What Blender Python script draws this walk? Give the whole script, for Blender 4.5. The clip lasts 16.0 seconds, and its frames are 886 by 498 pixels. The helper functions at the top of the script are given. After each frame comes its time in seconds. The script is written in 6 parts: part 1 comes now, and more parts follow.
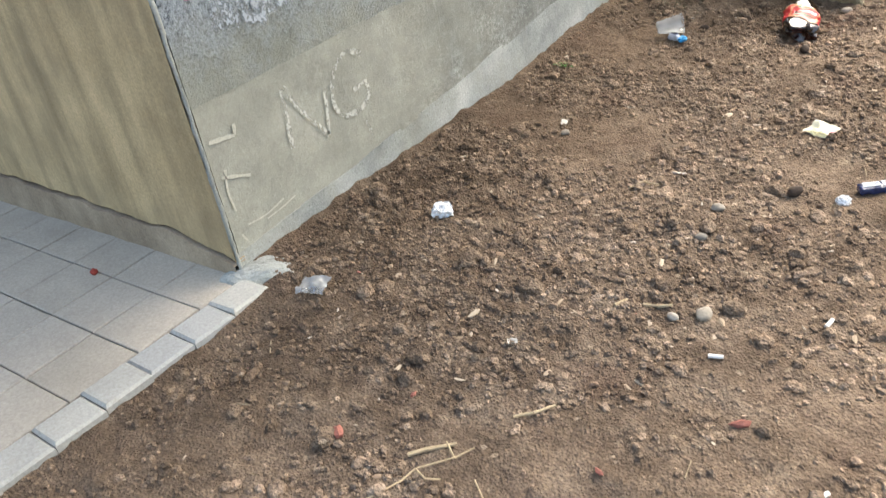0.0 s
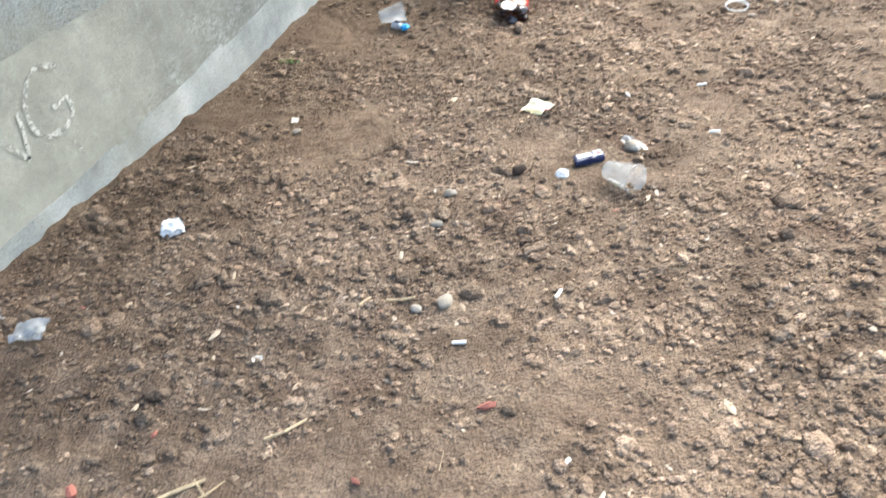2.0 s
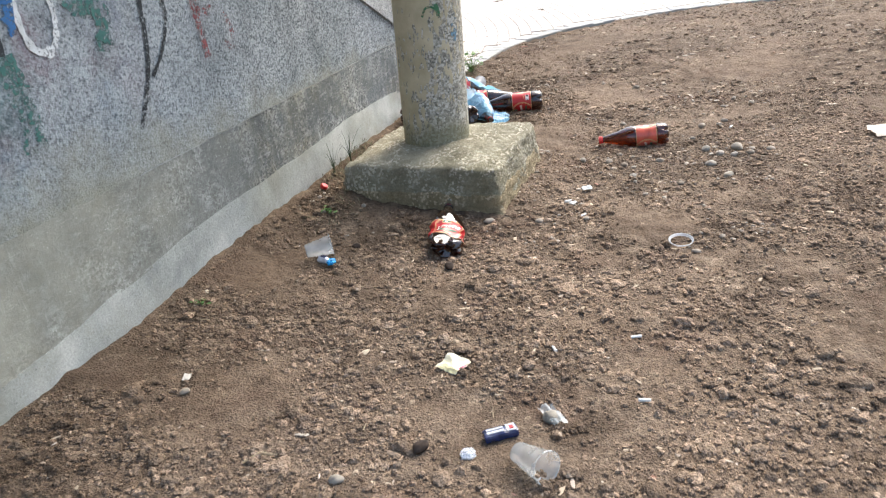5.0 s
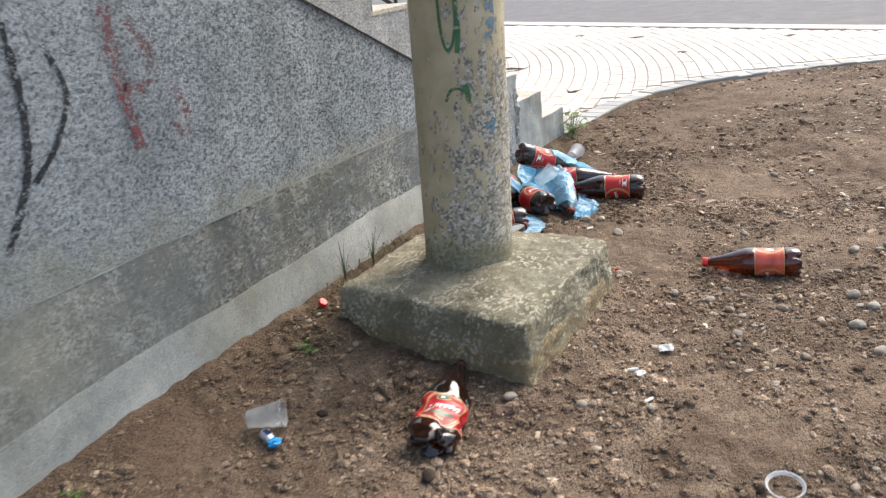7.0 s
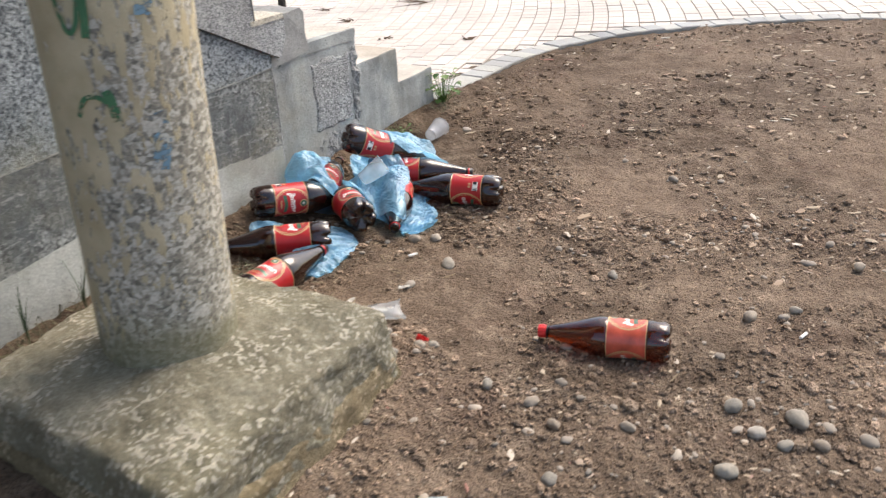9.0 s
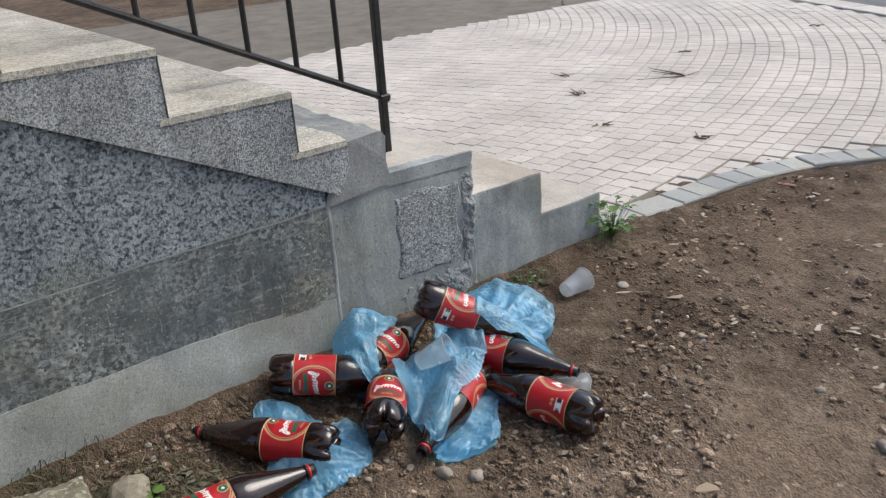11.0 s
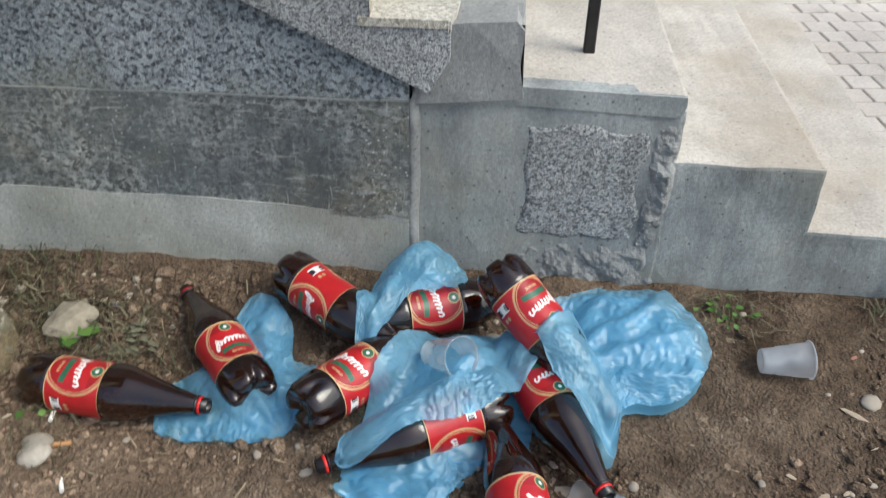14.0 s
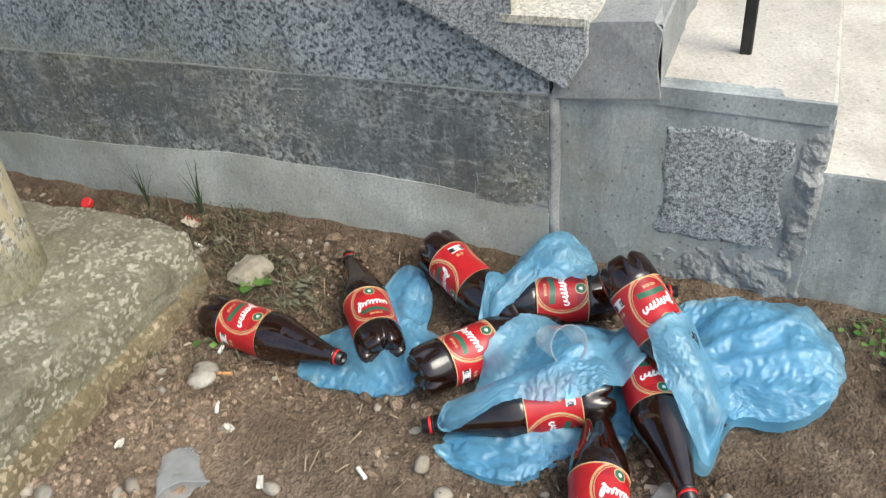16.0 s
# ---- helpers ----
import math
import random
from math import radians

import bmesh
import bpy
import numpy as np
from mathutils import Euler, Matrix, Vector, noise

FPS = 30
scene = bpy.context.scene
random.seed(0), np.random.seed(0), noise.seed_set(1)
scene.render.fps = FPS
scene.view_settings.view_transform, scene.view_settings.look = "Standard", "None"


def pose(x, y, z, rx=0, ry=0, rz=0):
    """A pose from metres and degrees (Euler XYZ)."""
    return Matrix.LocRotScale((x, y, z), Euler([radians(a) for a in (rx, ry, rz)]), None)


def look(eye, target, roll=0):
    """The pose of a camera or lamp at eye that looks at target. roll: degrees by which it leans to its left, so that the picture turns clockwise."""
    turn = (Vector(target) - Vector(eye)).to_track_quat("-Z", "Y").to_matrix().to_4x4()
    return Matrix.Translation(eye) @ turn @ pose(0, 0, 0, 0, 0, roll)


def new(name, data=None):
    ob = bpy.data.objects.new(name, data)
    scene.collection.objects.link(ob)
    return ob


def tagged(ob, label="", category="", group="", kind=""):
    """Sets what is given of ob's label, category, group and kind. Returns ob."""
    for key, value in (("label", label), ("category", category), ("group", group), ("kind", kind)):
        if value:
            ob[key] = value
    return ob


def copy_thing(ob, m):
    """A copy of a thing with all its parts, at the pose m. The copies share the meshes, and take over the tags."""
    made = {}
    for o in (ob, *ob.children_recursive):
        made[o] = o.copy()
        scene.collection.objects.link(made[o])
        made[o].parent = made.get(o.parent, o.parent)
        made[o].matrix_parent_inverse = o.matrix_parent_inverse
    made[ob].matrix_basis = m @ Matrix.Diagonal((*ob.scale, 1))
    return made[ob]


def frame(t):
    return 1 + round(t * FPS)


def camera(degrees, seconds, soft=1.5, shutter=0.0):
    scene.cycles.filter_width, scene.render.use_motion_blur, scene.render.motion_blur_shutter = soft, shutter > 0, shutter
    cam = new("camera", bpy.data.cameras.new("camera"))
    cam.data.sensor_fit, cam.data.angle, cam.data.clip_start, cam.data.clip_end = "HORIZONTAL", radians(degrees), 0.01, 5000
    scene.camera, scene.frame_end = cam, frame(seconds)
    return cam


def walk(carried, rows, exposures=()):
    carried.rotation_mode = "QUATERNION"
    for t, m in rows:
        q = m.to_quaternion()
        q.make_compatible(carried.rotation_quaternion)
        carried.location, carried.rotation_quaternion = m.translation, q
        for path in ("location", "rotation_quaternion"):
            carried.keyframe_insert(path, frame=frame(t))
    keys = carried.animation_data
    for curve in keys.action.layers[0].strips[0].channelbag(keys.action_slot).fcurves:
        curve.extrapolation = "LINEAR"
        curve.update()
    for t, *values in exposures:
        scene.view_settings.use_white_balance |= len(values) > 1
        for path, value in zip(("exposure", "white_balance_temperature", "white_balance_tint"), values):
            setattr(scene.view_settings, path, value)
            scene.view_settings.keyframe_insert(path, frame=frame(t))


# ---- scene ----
cam = camera(55.7, 16.0, soft=1.2, shutter=0.33)
PATH = [
    (0, (0.087, 0.116, 1.074), (-1.04, 1.414, 0.052), -10.4),
    (0.5, (0.084, 0.095, 1.077), (-0.993, 1.367, -0.028), -10.6),
    (1, (0.1, 0.118, 1.069), (-0.976, 1.389, -0.04), -11.5),
    (1.5, (0.134, 0.165, 1.052), (-0.722, 1.565, -0.092), -10.9),
    (2, (0.131, 0.203, 1.068), (-0.522, 1.726, -0.051), -8.3),
    (2.5, (0.12, 0.227, 1.101), (-0.498, 1.901, 0.198), -6.3),
    (3, (0.125, 0.241, 1.13), (-0.501, 1.986, 0.381), -6.5),
    (3.5, (0.154, 0.248, 1.128), (-0.475, 2.014, 0.43), -8.1),
    (3.7, (0.168, 0.249, 1.127), (-0.447, 2.022, 0.433), -8.1),
    (5.8, (0.333, 1.013, 1.101), (-0.554, 2.627, 0.321), -5.6),
    (6, (0.338, 1.121, 1.133), (-0.634, 2.706, 0.396), -5.1),
    (6.5, (0.323, 1.4, 1.13), (-0.673, 2.996, 0.453), -5.0),
    (7, (0.293, 1.665, 1.145), (-0.711, 3.254, 0.463), -6.7),
    (7.5, (0.33, 1.961, 1.127), (-0.662, 3.554, 0.436), -5.5),
    (8, (0.37, 2.186, 1.116), (-0.577, 3.765, 0.336), -4.1),
    (8.5, (0.325, 2.482, 1.139), (-0.607, 4.032, 0.285), -4.2),
    (9, (0.302, 2.747, 1.113), (-0.596, 4.306, 0.24), -3.6),
    (9.5, (0.329, 3.057, 1.156), (-0.6, 4.568, 0.233), -0.8),
    (10, (0.308, 3.328, 1.129), (-0.754, 4.807, 0.302), -0.6),
    (10.2, (0.318, 3.436, 1.153), (-0.857, 4.844, 0.356), -1.6),
    (12.3, (0.145, 4.403, 1.235), (-1.505, 5.062, 0.317), -0.7),
    (12.5, (0.121, 4.498, 1.222), (-1.566, 5.05, 0.3), 0.4),
    (13, (0.102, 4.707, 1.214), (-1.665, 4.81, 0.282), -0.5),
    (13.5, (-0.023, 4.827, 1.198), (-1.75, 4.801, 0.189), -0.2),
    (14, (-0.096, 4.964, 1.178), (-1.705, 4.849, -0.004), 1.0),
    (14.5, (-0.092, 5.136, 1.18), (-1.609, 4.662, -0.034), -1.5),
    (15, (-0.081, 5.191, 1.213), (-1.521, 4.585, -0.036), -2.4),
    (15.5, (-0.071, 5.187, 1.213), (-1.497, 4.541, -0.032), -3.2),
    (16, (-0.076, 5.203, 1.215), (-1.535, 4.516, 0.032), -5.9),
]
walk(cam, [(t, look(eye, target, roll)) for t, eye, target, roll in PATH],
     [(0.0, 1.8, 7000, 5), (0.6, 1.95, 6850, 6), (2.0, 2.1, 6400, 3), (2.5, 2.1, 6350, 1), (3.0, 1.78, 6450, 2), (3.5, 1.57, 6450, 3), (6.0, 1.55, 6500, 6), (6.6, 1.38, 6550, 6), (7.5, 1.22, 6600, 7), (9.0, 1.13, 6700, 8), (10.2, 0.64, 6350, 6), (12.5, 0.42, 6100, 4), (14.0, 0.66, 6100, 2), (14.5, 0.82, 6150, 1), (15.2, 0.95, 6200, 1), (16.0, 0.94, 6250, 1)])

# ---------- daylight: hazy, soft sun from behind the paved court ----------
world = bpy.data.worlds.new("world")
scene.world = world
world.use_nodes = True
wt = world.node_tree
sky = wt.nodes.new("ShaderNodeTexSky")
sky.sky_type = "NISHITA"
sky.sun_disc = False
sky.sun_elevation = radians(52)
sky.sun_rotation = radians(18)
sky.air_density, sky.dust_density, sky.ozone_density = 1.0, 4.0, 1.0
wt.links.new(sky.outputs[0], wt.nodes["Background"].inputs[0])
wt.nodes["Background"].inputs[1].default_value = 0.15
sun_data = bpy.data.lights.new("sun", "SUN")
sun_data.energy, sun_data.angle, sun_data.color = 0.95, radians(34), (1.0, 0.96, 0.9)
sun = new("sun", sun_data)
sun.matrix_world = look((2, 6, 8.1), (0, 0, 0))


# ---------- helpers ----------
def hash01(i, j, seed):
    h = (i.astype(np.int64) * 374761393 + j.astype(np.int64) * 668265263 + seed * 974634757) & 0xFFFFFFFF
    h = ((h ^ (h >> 13)) * 1274126177) & 0xFFFFFFFF
    h = h ^ (h >> 16)
    return (h & 0xFFFFFF) / float(0xFFFFFF)


def vnoise(x, y, seed=0):
    """Smooth value noise from 0 to 1."""
    i, j = np.floor(x), np.floor(y)
    u, v = x - i, y - j
    u, v = u * u * (3 - 2 * u), v * v * (3 - 2 * v)
    a, b = hash01(i, j, seed), hash01(i + 1, j, seed)
    c, d = hash01(i, j + 1, seed), hash01(i + 1, j + 1, seed)
    return (a * (1 - u) + b * u) * (1 - v) + (c * (1 - u) + d * u) * v


def fbm(x, y, octaves=4, seed=0):
    out, amp, total = 0, 1.0, 0.0
    for k in range(octaves):
        out = out + amp * vnoise(x * 2 ** k, y * 2 ** k, seed + k)
        total += amp
        amp *= 0.5
    return out / total


def smooth01(v):
    v = np.clip(v, 0, 1)
    return v * v * (3 - 2 * v)


def ground_z(x, y, detail=True):
    """Height of the bare soil."""
    x, y = np.asarray(x, float), np.asarray(y, float)
    foot = np.interp(y, [1.0, 1.2, 2.4, 3.0, 4.6], [0.06, 0.055, 0.06, 0.092, 0.108])
    near = np.interp(x, [-1.9, -1.5, -1.3, -1.0, -0.7, -0.4, 0.0, 3.0], [0.0, 0.0, 0.036, 0.016, 0.006, -0.012, -0.016, -0.012])
    hx = near + foot * np.interp(x, [-1.9, -1.6, -1.47, -1.3], [0, 1, 1, 0])
    hx = hx - 0.05 * smooth01((1.2 - y) / 0.1) * smooth01((-1.36 - x) / 0.06) - 0.02 * smooth01((1.2 - y) / 0.3) * smooth01((-1.1 - x) / 0.2)
    # soil heaped round the footing
    ox, oy = np.maximum(np.abs(x + 0.91) - 0.31, 0), np.maximum(np.abs(y - 3.75) - 0.35, 0)
    hx = hx + 0.038 * np.exp(-(ox * ox + oy * oy) / 0.014) + 0.035 * np.exp(-((x + 1.25) / 0.13) ** 2 - ((y - 3.46) / 0.22) ** 2)
    s = smooth01((y - 4.8) / 2.2)
    h = hx + s * (0.076 - hx)
    if detail:
        h = h + 0.016 * (fbm(x * 2.1, y * 2.1, 3, 5) - 0.5)
        lump = fbm(x * 9, y * 9, 3, 9)
        h = h + 0.018 * (lump - 0.5) + 0.014 * (fbm(x * 26, y * 26, 2, 17) - 0.5) * (0.5 + lump)
        loose = smooth01((fbm(x * 2.4, y * 2.4, 2, 77) - 0.36) / 0.22)
        h = h + 0.013 * (np.abs(fbm(x * 34, y * 34, 2, 57) - 0.5) * 2) * loose
    return h


def gz(x, y):
    return float(ground_z(np.array([x]), np.array([y]))[0])


def thing(name, m=None, label="", category="", group="", kind=""):
    ob = new(name)
    ob.empty_display_size = 0.05
    ob.matrix_basis = m if m is not None else Matrix()
    return tagged(ob, label, category, group, kind)


def link_mesh(name, me, mats, parent=None, label=""):
    for m in (mats if isinstance(mats, (list, tuple)) else [mats]):
        me.materials.append(m)
    ob = new(name, me)
    ob.parent = parent
    if label:
        ob["label"] = label
    return ob


def part(name, bm, material, parent=None, label="", smooth=False):
    me = bpy.data.meshes.new(name)
    bm.normal_update()
    bm.to_mesh(me)
    bm.free()
    if smooth:
        me.polygons.foreach_set("use_smooth", [True] * len(me.polygons))
    return link_mesh(name, me, material, parent, label)


def raw(name, verts, faces, material, parent=None, label="", smooth=False):
    me = bpy.data.meshes.new(name)
    me.from_pydata([tuple(v) for v in np.asarray(verts).tolist()], [], [tuple(f) for f in (faces.tolist() if hasattr(faces, "tolist") else faces)])
    me.update()
    if smooth:
        me.polygons.foreach_set("use_smooth", [True] * len(me.polygons))
    return link_mesh(name, me, material, parent, label)


def grid_faces(n, m, wrap=False):
    """Quads of an n x m grid of vertices, row by row; wrap closes each row."""
    i, j = np.meshgrid(np.arange(n - 1), np.arange(m if wrap else m - 1), indexing="ij")
    k = (j + 1) % m
    return np.stack([i * m + j, i * m + k, (i + 1) * m + k, (i + 1) * m + j], -1).reshape(-1, 4)


def bm_box(bm, lo, hi, bevel=0.0, segments=1):
    lo, hi = Vector(lo), Vector(hi)
    r = bmesh.ops.create_cube(bm, size=1.0)
    bmesh.ops.scale(bm, vec=hi - lo, verts=r["verts"])
    bmesh.ops.translate(bm, vec=(lo + hi) / 2, verts=r["verts"])
    if bevel:
        edges = list({e for v in r["verts"] for e in v.link_edges})
        bmesh.ops.bevel(bm, geom=edges, offset=bevel, segments=segments, affect="EDGES", profile=0.6)


def bm_profile(bm, points, x0, x1):
    """A closed outline in y and z, drawn out along x."""
    a = [bm.verts.new((x0, y, z)) for y, z in points]
    b = [bm.verts.new((x1, y, z)) for y, z in points]
    n = len(points)
    bm.faces.new(a)
    bm.faces.new(b[::-1])
    for i in range(n):
        bm.faces.new((a[i], b[i], b[(i + 1) % n], a[(i + 1) % n]))
    bmesh.ops.recalc_face_normals(bm, faces=bm.faces[:])


def bm_tube(bm, a, b, radius, sides=8, radius2=None):
    a, b = Vector(a), Vector(b)
    d = b - a
    m = Matrix.Translation((a + b) / 2) @ d.to_track_quat("Z", "Y").to_matrix().to_4x4()
    bmesh.ops.create_cone(bm, cap_ends=True, segments=sides, radius1=radius, radius2=radius if radius2 is None else radius2, depth=d.length, matrix=m)


def lathe(profile, sides, shape=None):
    """Verts and faces of a turned surface, from (radius, height) rows."""
    ang = np.arange(sides) * 2 * math.pi / sides
    rows = []
    for r, z in profile:
        rr = np.full(sides, r)
        zz = np.full(sides, z)
        if shape:
            rr, zz = shape(rr, zz, ang)
        rows.append(np.stack([rr * np.cos(ang), rr * np.sin(ang), zz], -1))
    return np.concatenate(rows), grid_faces(len(profile), sides, True)


# ---------- node helpers ----------
class Nodes:
    def __init__(self, name, roughness=0.8, specular=0.35):
        self.mat = bpy.data.materials.new(name)
        self.mat.use_nodes = True
        self.t = self.mat.node_tree
        self.bsdf = self.t.nodes["Principled BSDF"]
        self.out = self.t.nodes["Material Output"]
        self.bsdf.inputs["Roughness"].default_value = roughness
        self.bsdf.inputs["Specular IOR Level"].default_value = specular
        self.coord = self.t.nodes.new("ShaderNodeTexCoord").outputs["Object"]

    def add(self, kind, **sets):
        n = self.t.nodes.new(kind)
        for k, v in sets.items():
            n.inputs[k.replace("_", " ")].default_value = v
        return n

    def link(self, a, b):
        self.t.links.new(a, b)

    def stretched(self, scale, shift=(0, 0, 0)):
        n = self.add("ShaderNodeMapping")
        n.inputs["Scale"].default_value = scale
        n.inputs["Location"].default_value = shift
        self.link(self.coord, n.inputs["Vector"])
        return n.outputs[0]

    def noise(self, scale, detail=4.0, rough=0.6, vector=None, distortion=0.0):
        n = self.add("ShaderNodeTexNoise", Scale=scale, Detail=detail, Roughness=rough, Distortion=distortion)
        self.link(vector or self.coord, n.inputs["Vector"])
        return n.outputs["Fac"]

    def cells(self, scale, vector=None, out="Color", feature="F1", randomness=1.0):
        n = self.add("ShaderNodeTexVoronoi", Scale=scale, Randomness=randomness)
        n.feature = feature
        self.link(vector or self.coord, n.inputs["Vector"])
        return n.outputs[out]

    def ramp(self, fac, stops, ease=False):
        n = self.add("ShaderNodeValToRGB")
        r = n.color_ramp
        if ease:
            r.interpolation = "EASE"
        while len(r.elements) < len(stops):
            r.elements.new(0.5)
        for e, (p, c) in zip(r.elements, stops):
            e.position = p
            e.color = (c, c, c, 1) if isinstance(c, (int, float)) else (*c, 1)
        self.link(fac, n.inputs["Fac"])
        return n.outputs["Color"]

    def mix(self, fac, a, b, mode="MIX"):
        n = self.t.nodes.new("ShaderNodeMix")
        n.data_type, n.blend_type = "RGBA", mode
        for socket, v in ((n.inputs["Factor"], fac), (n.inputs["A"], None), (n.inputs["B"], None)):
            if v is not None:
                self.put(socket, v)
        self.put(n.inputs[6], a)
        self.put(n.inputs[7], b)
        return n.outputs[2]

    def put(self, socket, v):
        if isinstance(v, (int, float)):
            socket.default_value = v if socket.type == "VALUE" else (v, v, v, 1)
        elif isinstance(v, tuple):
            socket.default_value = (*v, 1) if len(v) == 3 else v
        else:
            self.link(v, socket)

    def math(self, op, a, b=0.0):
        n = self.t.nodes.new("ShaderNodeMath")
        n.operation = op
        self.put(n.inputs[0], a)
        self.put(n.inputs[1], b)
        return n.outputs[0]

    def axis(self, name):
        n = self.t.nodes.new("ShaderNodeSeparateXYZ")
        self.link(self.coord, n.inputs[0])
        return n.outputs[name]

    def bump(self, height, strength=0.5, distance=0.005):
        n = self.add("ShaderNodeBump", Strength=strength, Distance=distance)
        self.link(height, n.inputs["Height"])
        if self.bsdf.inputs["Normal"].links:
            self.link(self.bsdf.inputs["Normal"].links[0].from_socket, n.inputs["Normal"])
        self.link(n.outputs[0], self.bsdf.inputs["Normal"])
        return self

    def colour(self, c):
        self.put(self.bsdf.inputs["Base Color"], c)
        return self

    def rough(self, v):
        self.put(self.bsdf.inputs["Roughness"], v)
        return self


def plain(name, c, roughness=0.6, vary=0.15, scale=60.0, specular=0.35):
    k = Nodes(name, roughness, specular)
    n = k.noise(scale, 4)
    lo, hi = tuple(v * (1 - vary) for v in c), tuple(min(1, v * (1 + vary)) for v in c)
    k.colour(k.ramp(n, [(0.3, lo), (0.7, hi)]))
    return k.mat


# ---------- materials ----------
def mat_soil(name="soil", lump=False):
    k = Nodes(name, 0.95, 0.12)
    big, mid, fine = k.noise(1.3, 4, 0.6), k.noise(9, 5, 0.65), k.noise(90, 4, 0.7)
    c = k.ramp(mid, [(0.28, (0.072, 0.05, 0.034)), (0.5, (0.148, 0.107, 0.076)), (0.72, (0.26, 0.197, 0.143))])
    c = k.mix(k.ramp(big, [(0.42, 0.0), (0.64, 0.65)]), c, (0.265, 0.192, 0.136))
    c = k.mix(0.75, c, k.ramp(fine, [(0.3, 0.38), (0.65, 1.28)]), "MULTIPLY")
    c = k.mix(k.ramp(k.noise(3.0, 3), [(0.55, 0.0), (0.75, 0.5)]), c, (0.135, 0.085, 0.062))
    bits = k.cells(170, out="Distance")
    pale = k.ramp(k.cells(95, out="Color"), [(0.9, 0.0), (0.94, 0.55)])
    c = k.mix(pale, c, (0.42, 0.33, 0.24))
    # soil colour darkened towards the foot of the stair wall
    darker = k.math("SUBTRACT", k.math("MULTIPLY", k.noise(4, 5, 0.7), 0.9), k.axis("X"))
    c = k.mix(k.ramp(k.math("MULTIPLY", darker, 0.25), [(0.28, 0.0), (0.42, 0.75)]), c, k.mix(1.0, c, (0.7, 0.67, 0.63), "MULTIPLY"))
    if lump:
        geo = k.t.nodes.new("ShaderNodeNewGeometry")
        c = k.mix(1.0, c, k.ramp(geo.outputs["Random Per Island"], [(0.0, 1.1), (0.5, 1.45), (0.8, 1.75), (1.0, 2.2)]), "MULTIPLY")
    k.colour(c)
    k.bump(k.noise(35, 5, 0.7), 0.8, 0.018)
    k.bump(bits, 0.7, 0.006)
    return k.mat


def mat_chip():
    k = Nodes("pale_chip", 0.85)
    geo = k.t.nodes.new("ShaderNodeNewGeometry")
    k.colour(k.ramp(geo.outputs["Random Per Island"], [(0.0, (0.34, 0.26, 0.18)), (0.4, (0.46, 0.38, 0.28)), (0.7, (0.27, 0.18, 0.115)), (0.93, (0.52, 0.46, 0.38)), (1.0, (0.28, 0.11, 0.08))]))
    return k.mat


def mat_pebble(name="pebble"):
    k = Nodes(name, 0.7)
    info = k.t.nodes.new("ShaderNodeObjectInfo")
    c = k.ramp(info.outputs["Random"], [(0.0, (0.23, 0.205, 0.17)), (0.4, (0.32, 0.28, 0.225)), (0.7, (0.27, 0.215, 0.16)), (1.0, (0.42, 0.385, 0.33))])
    c = k.mix(0.5, c, k.ramp(k.noise(70, 5), [(0.3, 0.55), (0.7, 1.25)]), "MULTIPLY")
    k.colour(c).bump(k.noise(200, 4), 0.3, 0.003)
    return k.mat


def mat_aggregate(name, dark, light, scale, stain, contrast=(0.35, 0.62)):
    """Washed stone chips set in cement."""
    k = Nodes(name, 0.8)
    n = k.noise(scale, 3.0, 0.75)
    v = k.cells(scale * 1.1, out="Color")
    g = k.mix(0.35, n, v)
    mid = tuple((a + b) / 2 for a, b in zip(dark, light))
    c = k.ramp(g, [(contrast[0], dark), ((contrast[0] + contrast[1]) / 2, mid), (contrast[1], light)])
    c = k.mix(0.8, c, k.ramp(k.noise(2.2, 5, 0.65), [(0.3, stain), (0.68, (1.1, 1.1, 1.1))]), "MULTIPLY")
    streak = k.noise(9, 4, 0.6, k.stretched((1, 1, 0.12)))
    c = k.mix(0.45, c, k.ramp(streak, [(0.35, 0.5), (0.6, 1.1)]), "MULTIPLY")
    k.colour(c)
    k.bump(n, 0.8, 0.006)
    return k


def mat_cement(name, base, low, stain=None, pits=0.5, streaks=0.4, scale=1.0):
    k = Nodes(name, 0.85)
    mid, fine = k.noise(5 * scale, 6, 0.65), k.noise(140 * scale, 3, 0.7)
    c = k.ramp(mid, [(0.3, low), (0.65, base)])
    c = k.mix(0.5, c, k.ramp(fine, [(0.3, 0.55), (0.7, 1.25)]), "MULTIPLY")
    if stain:
        c = k.mix(k.ramp(k.noise(2.6 * scale, 5, 0.6), [(0.46, 0.0), (0.66, 0.8)]), c, stain)
    if streaks:
        s = k.noise(14, 4, 0.6, k.stretched((1, 1, 0.1)))
        c = k.mix(streaks, c, k.ramp(s, [(0.35, 0.45), (0.6, 1.15)]), "MULTIPLY")
    hole = k.ramp(k.cells(45 * scale, out="Distance"), [(0.05, 0.25), (0.16, 1.0)])
    c = k.mix(pits, c, hole, "MULTIPLY")
    k.colour(c)
    k.bump(k.noise(60 * scale, 6, 0.75), 0.5, 0.006)
    k.bump(fine, 0.3, 0.002)
    return k


SOIL, CLOD, CHIP, PEBBLE = mat_soil(), mat_soil("clod", True), mat_chip(), mat_pebble()


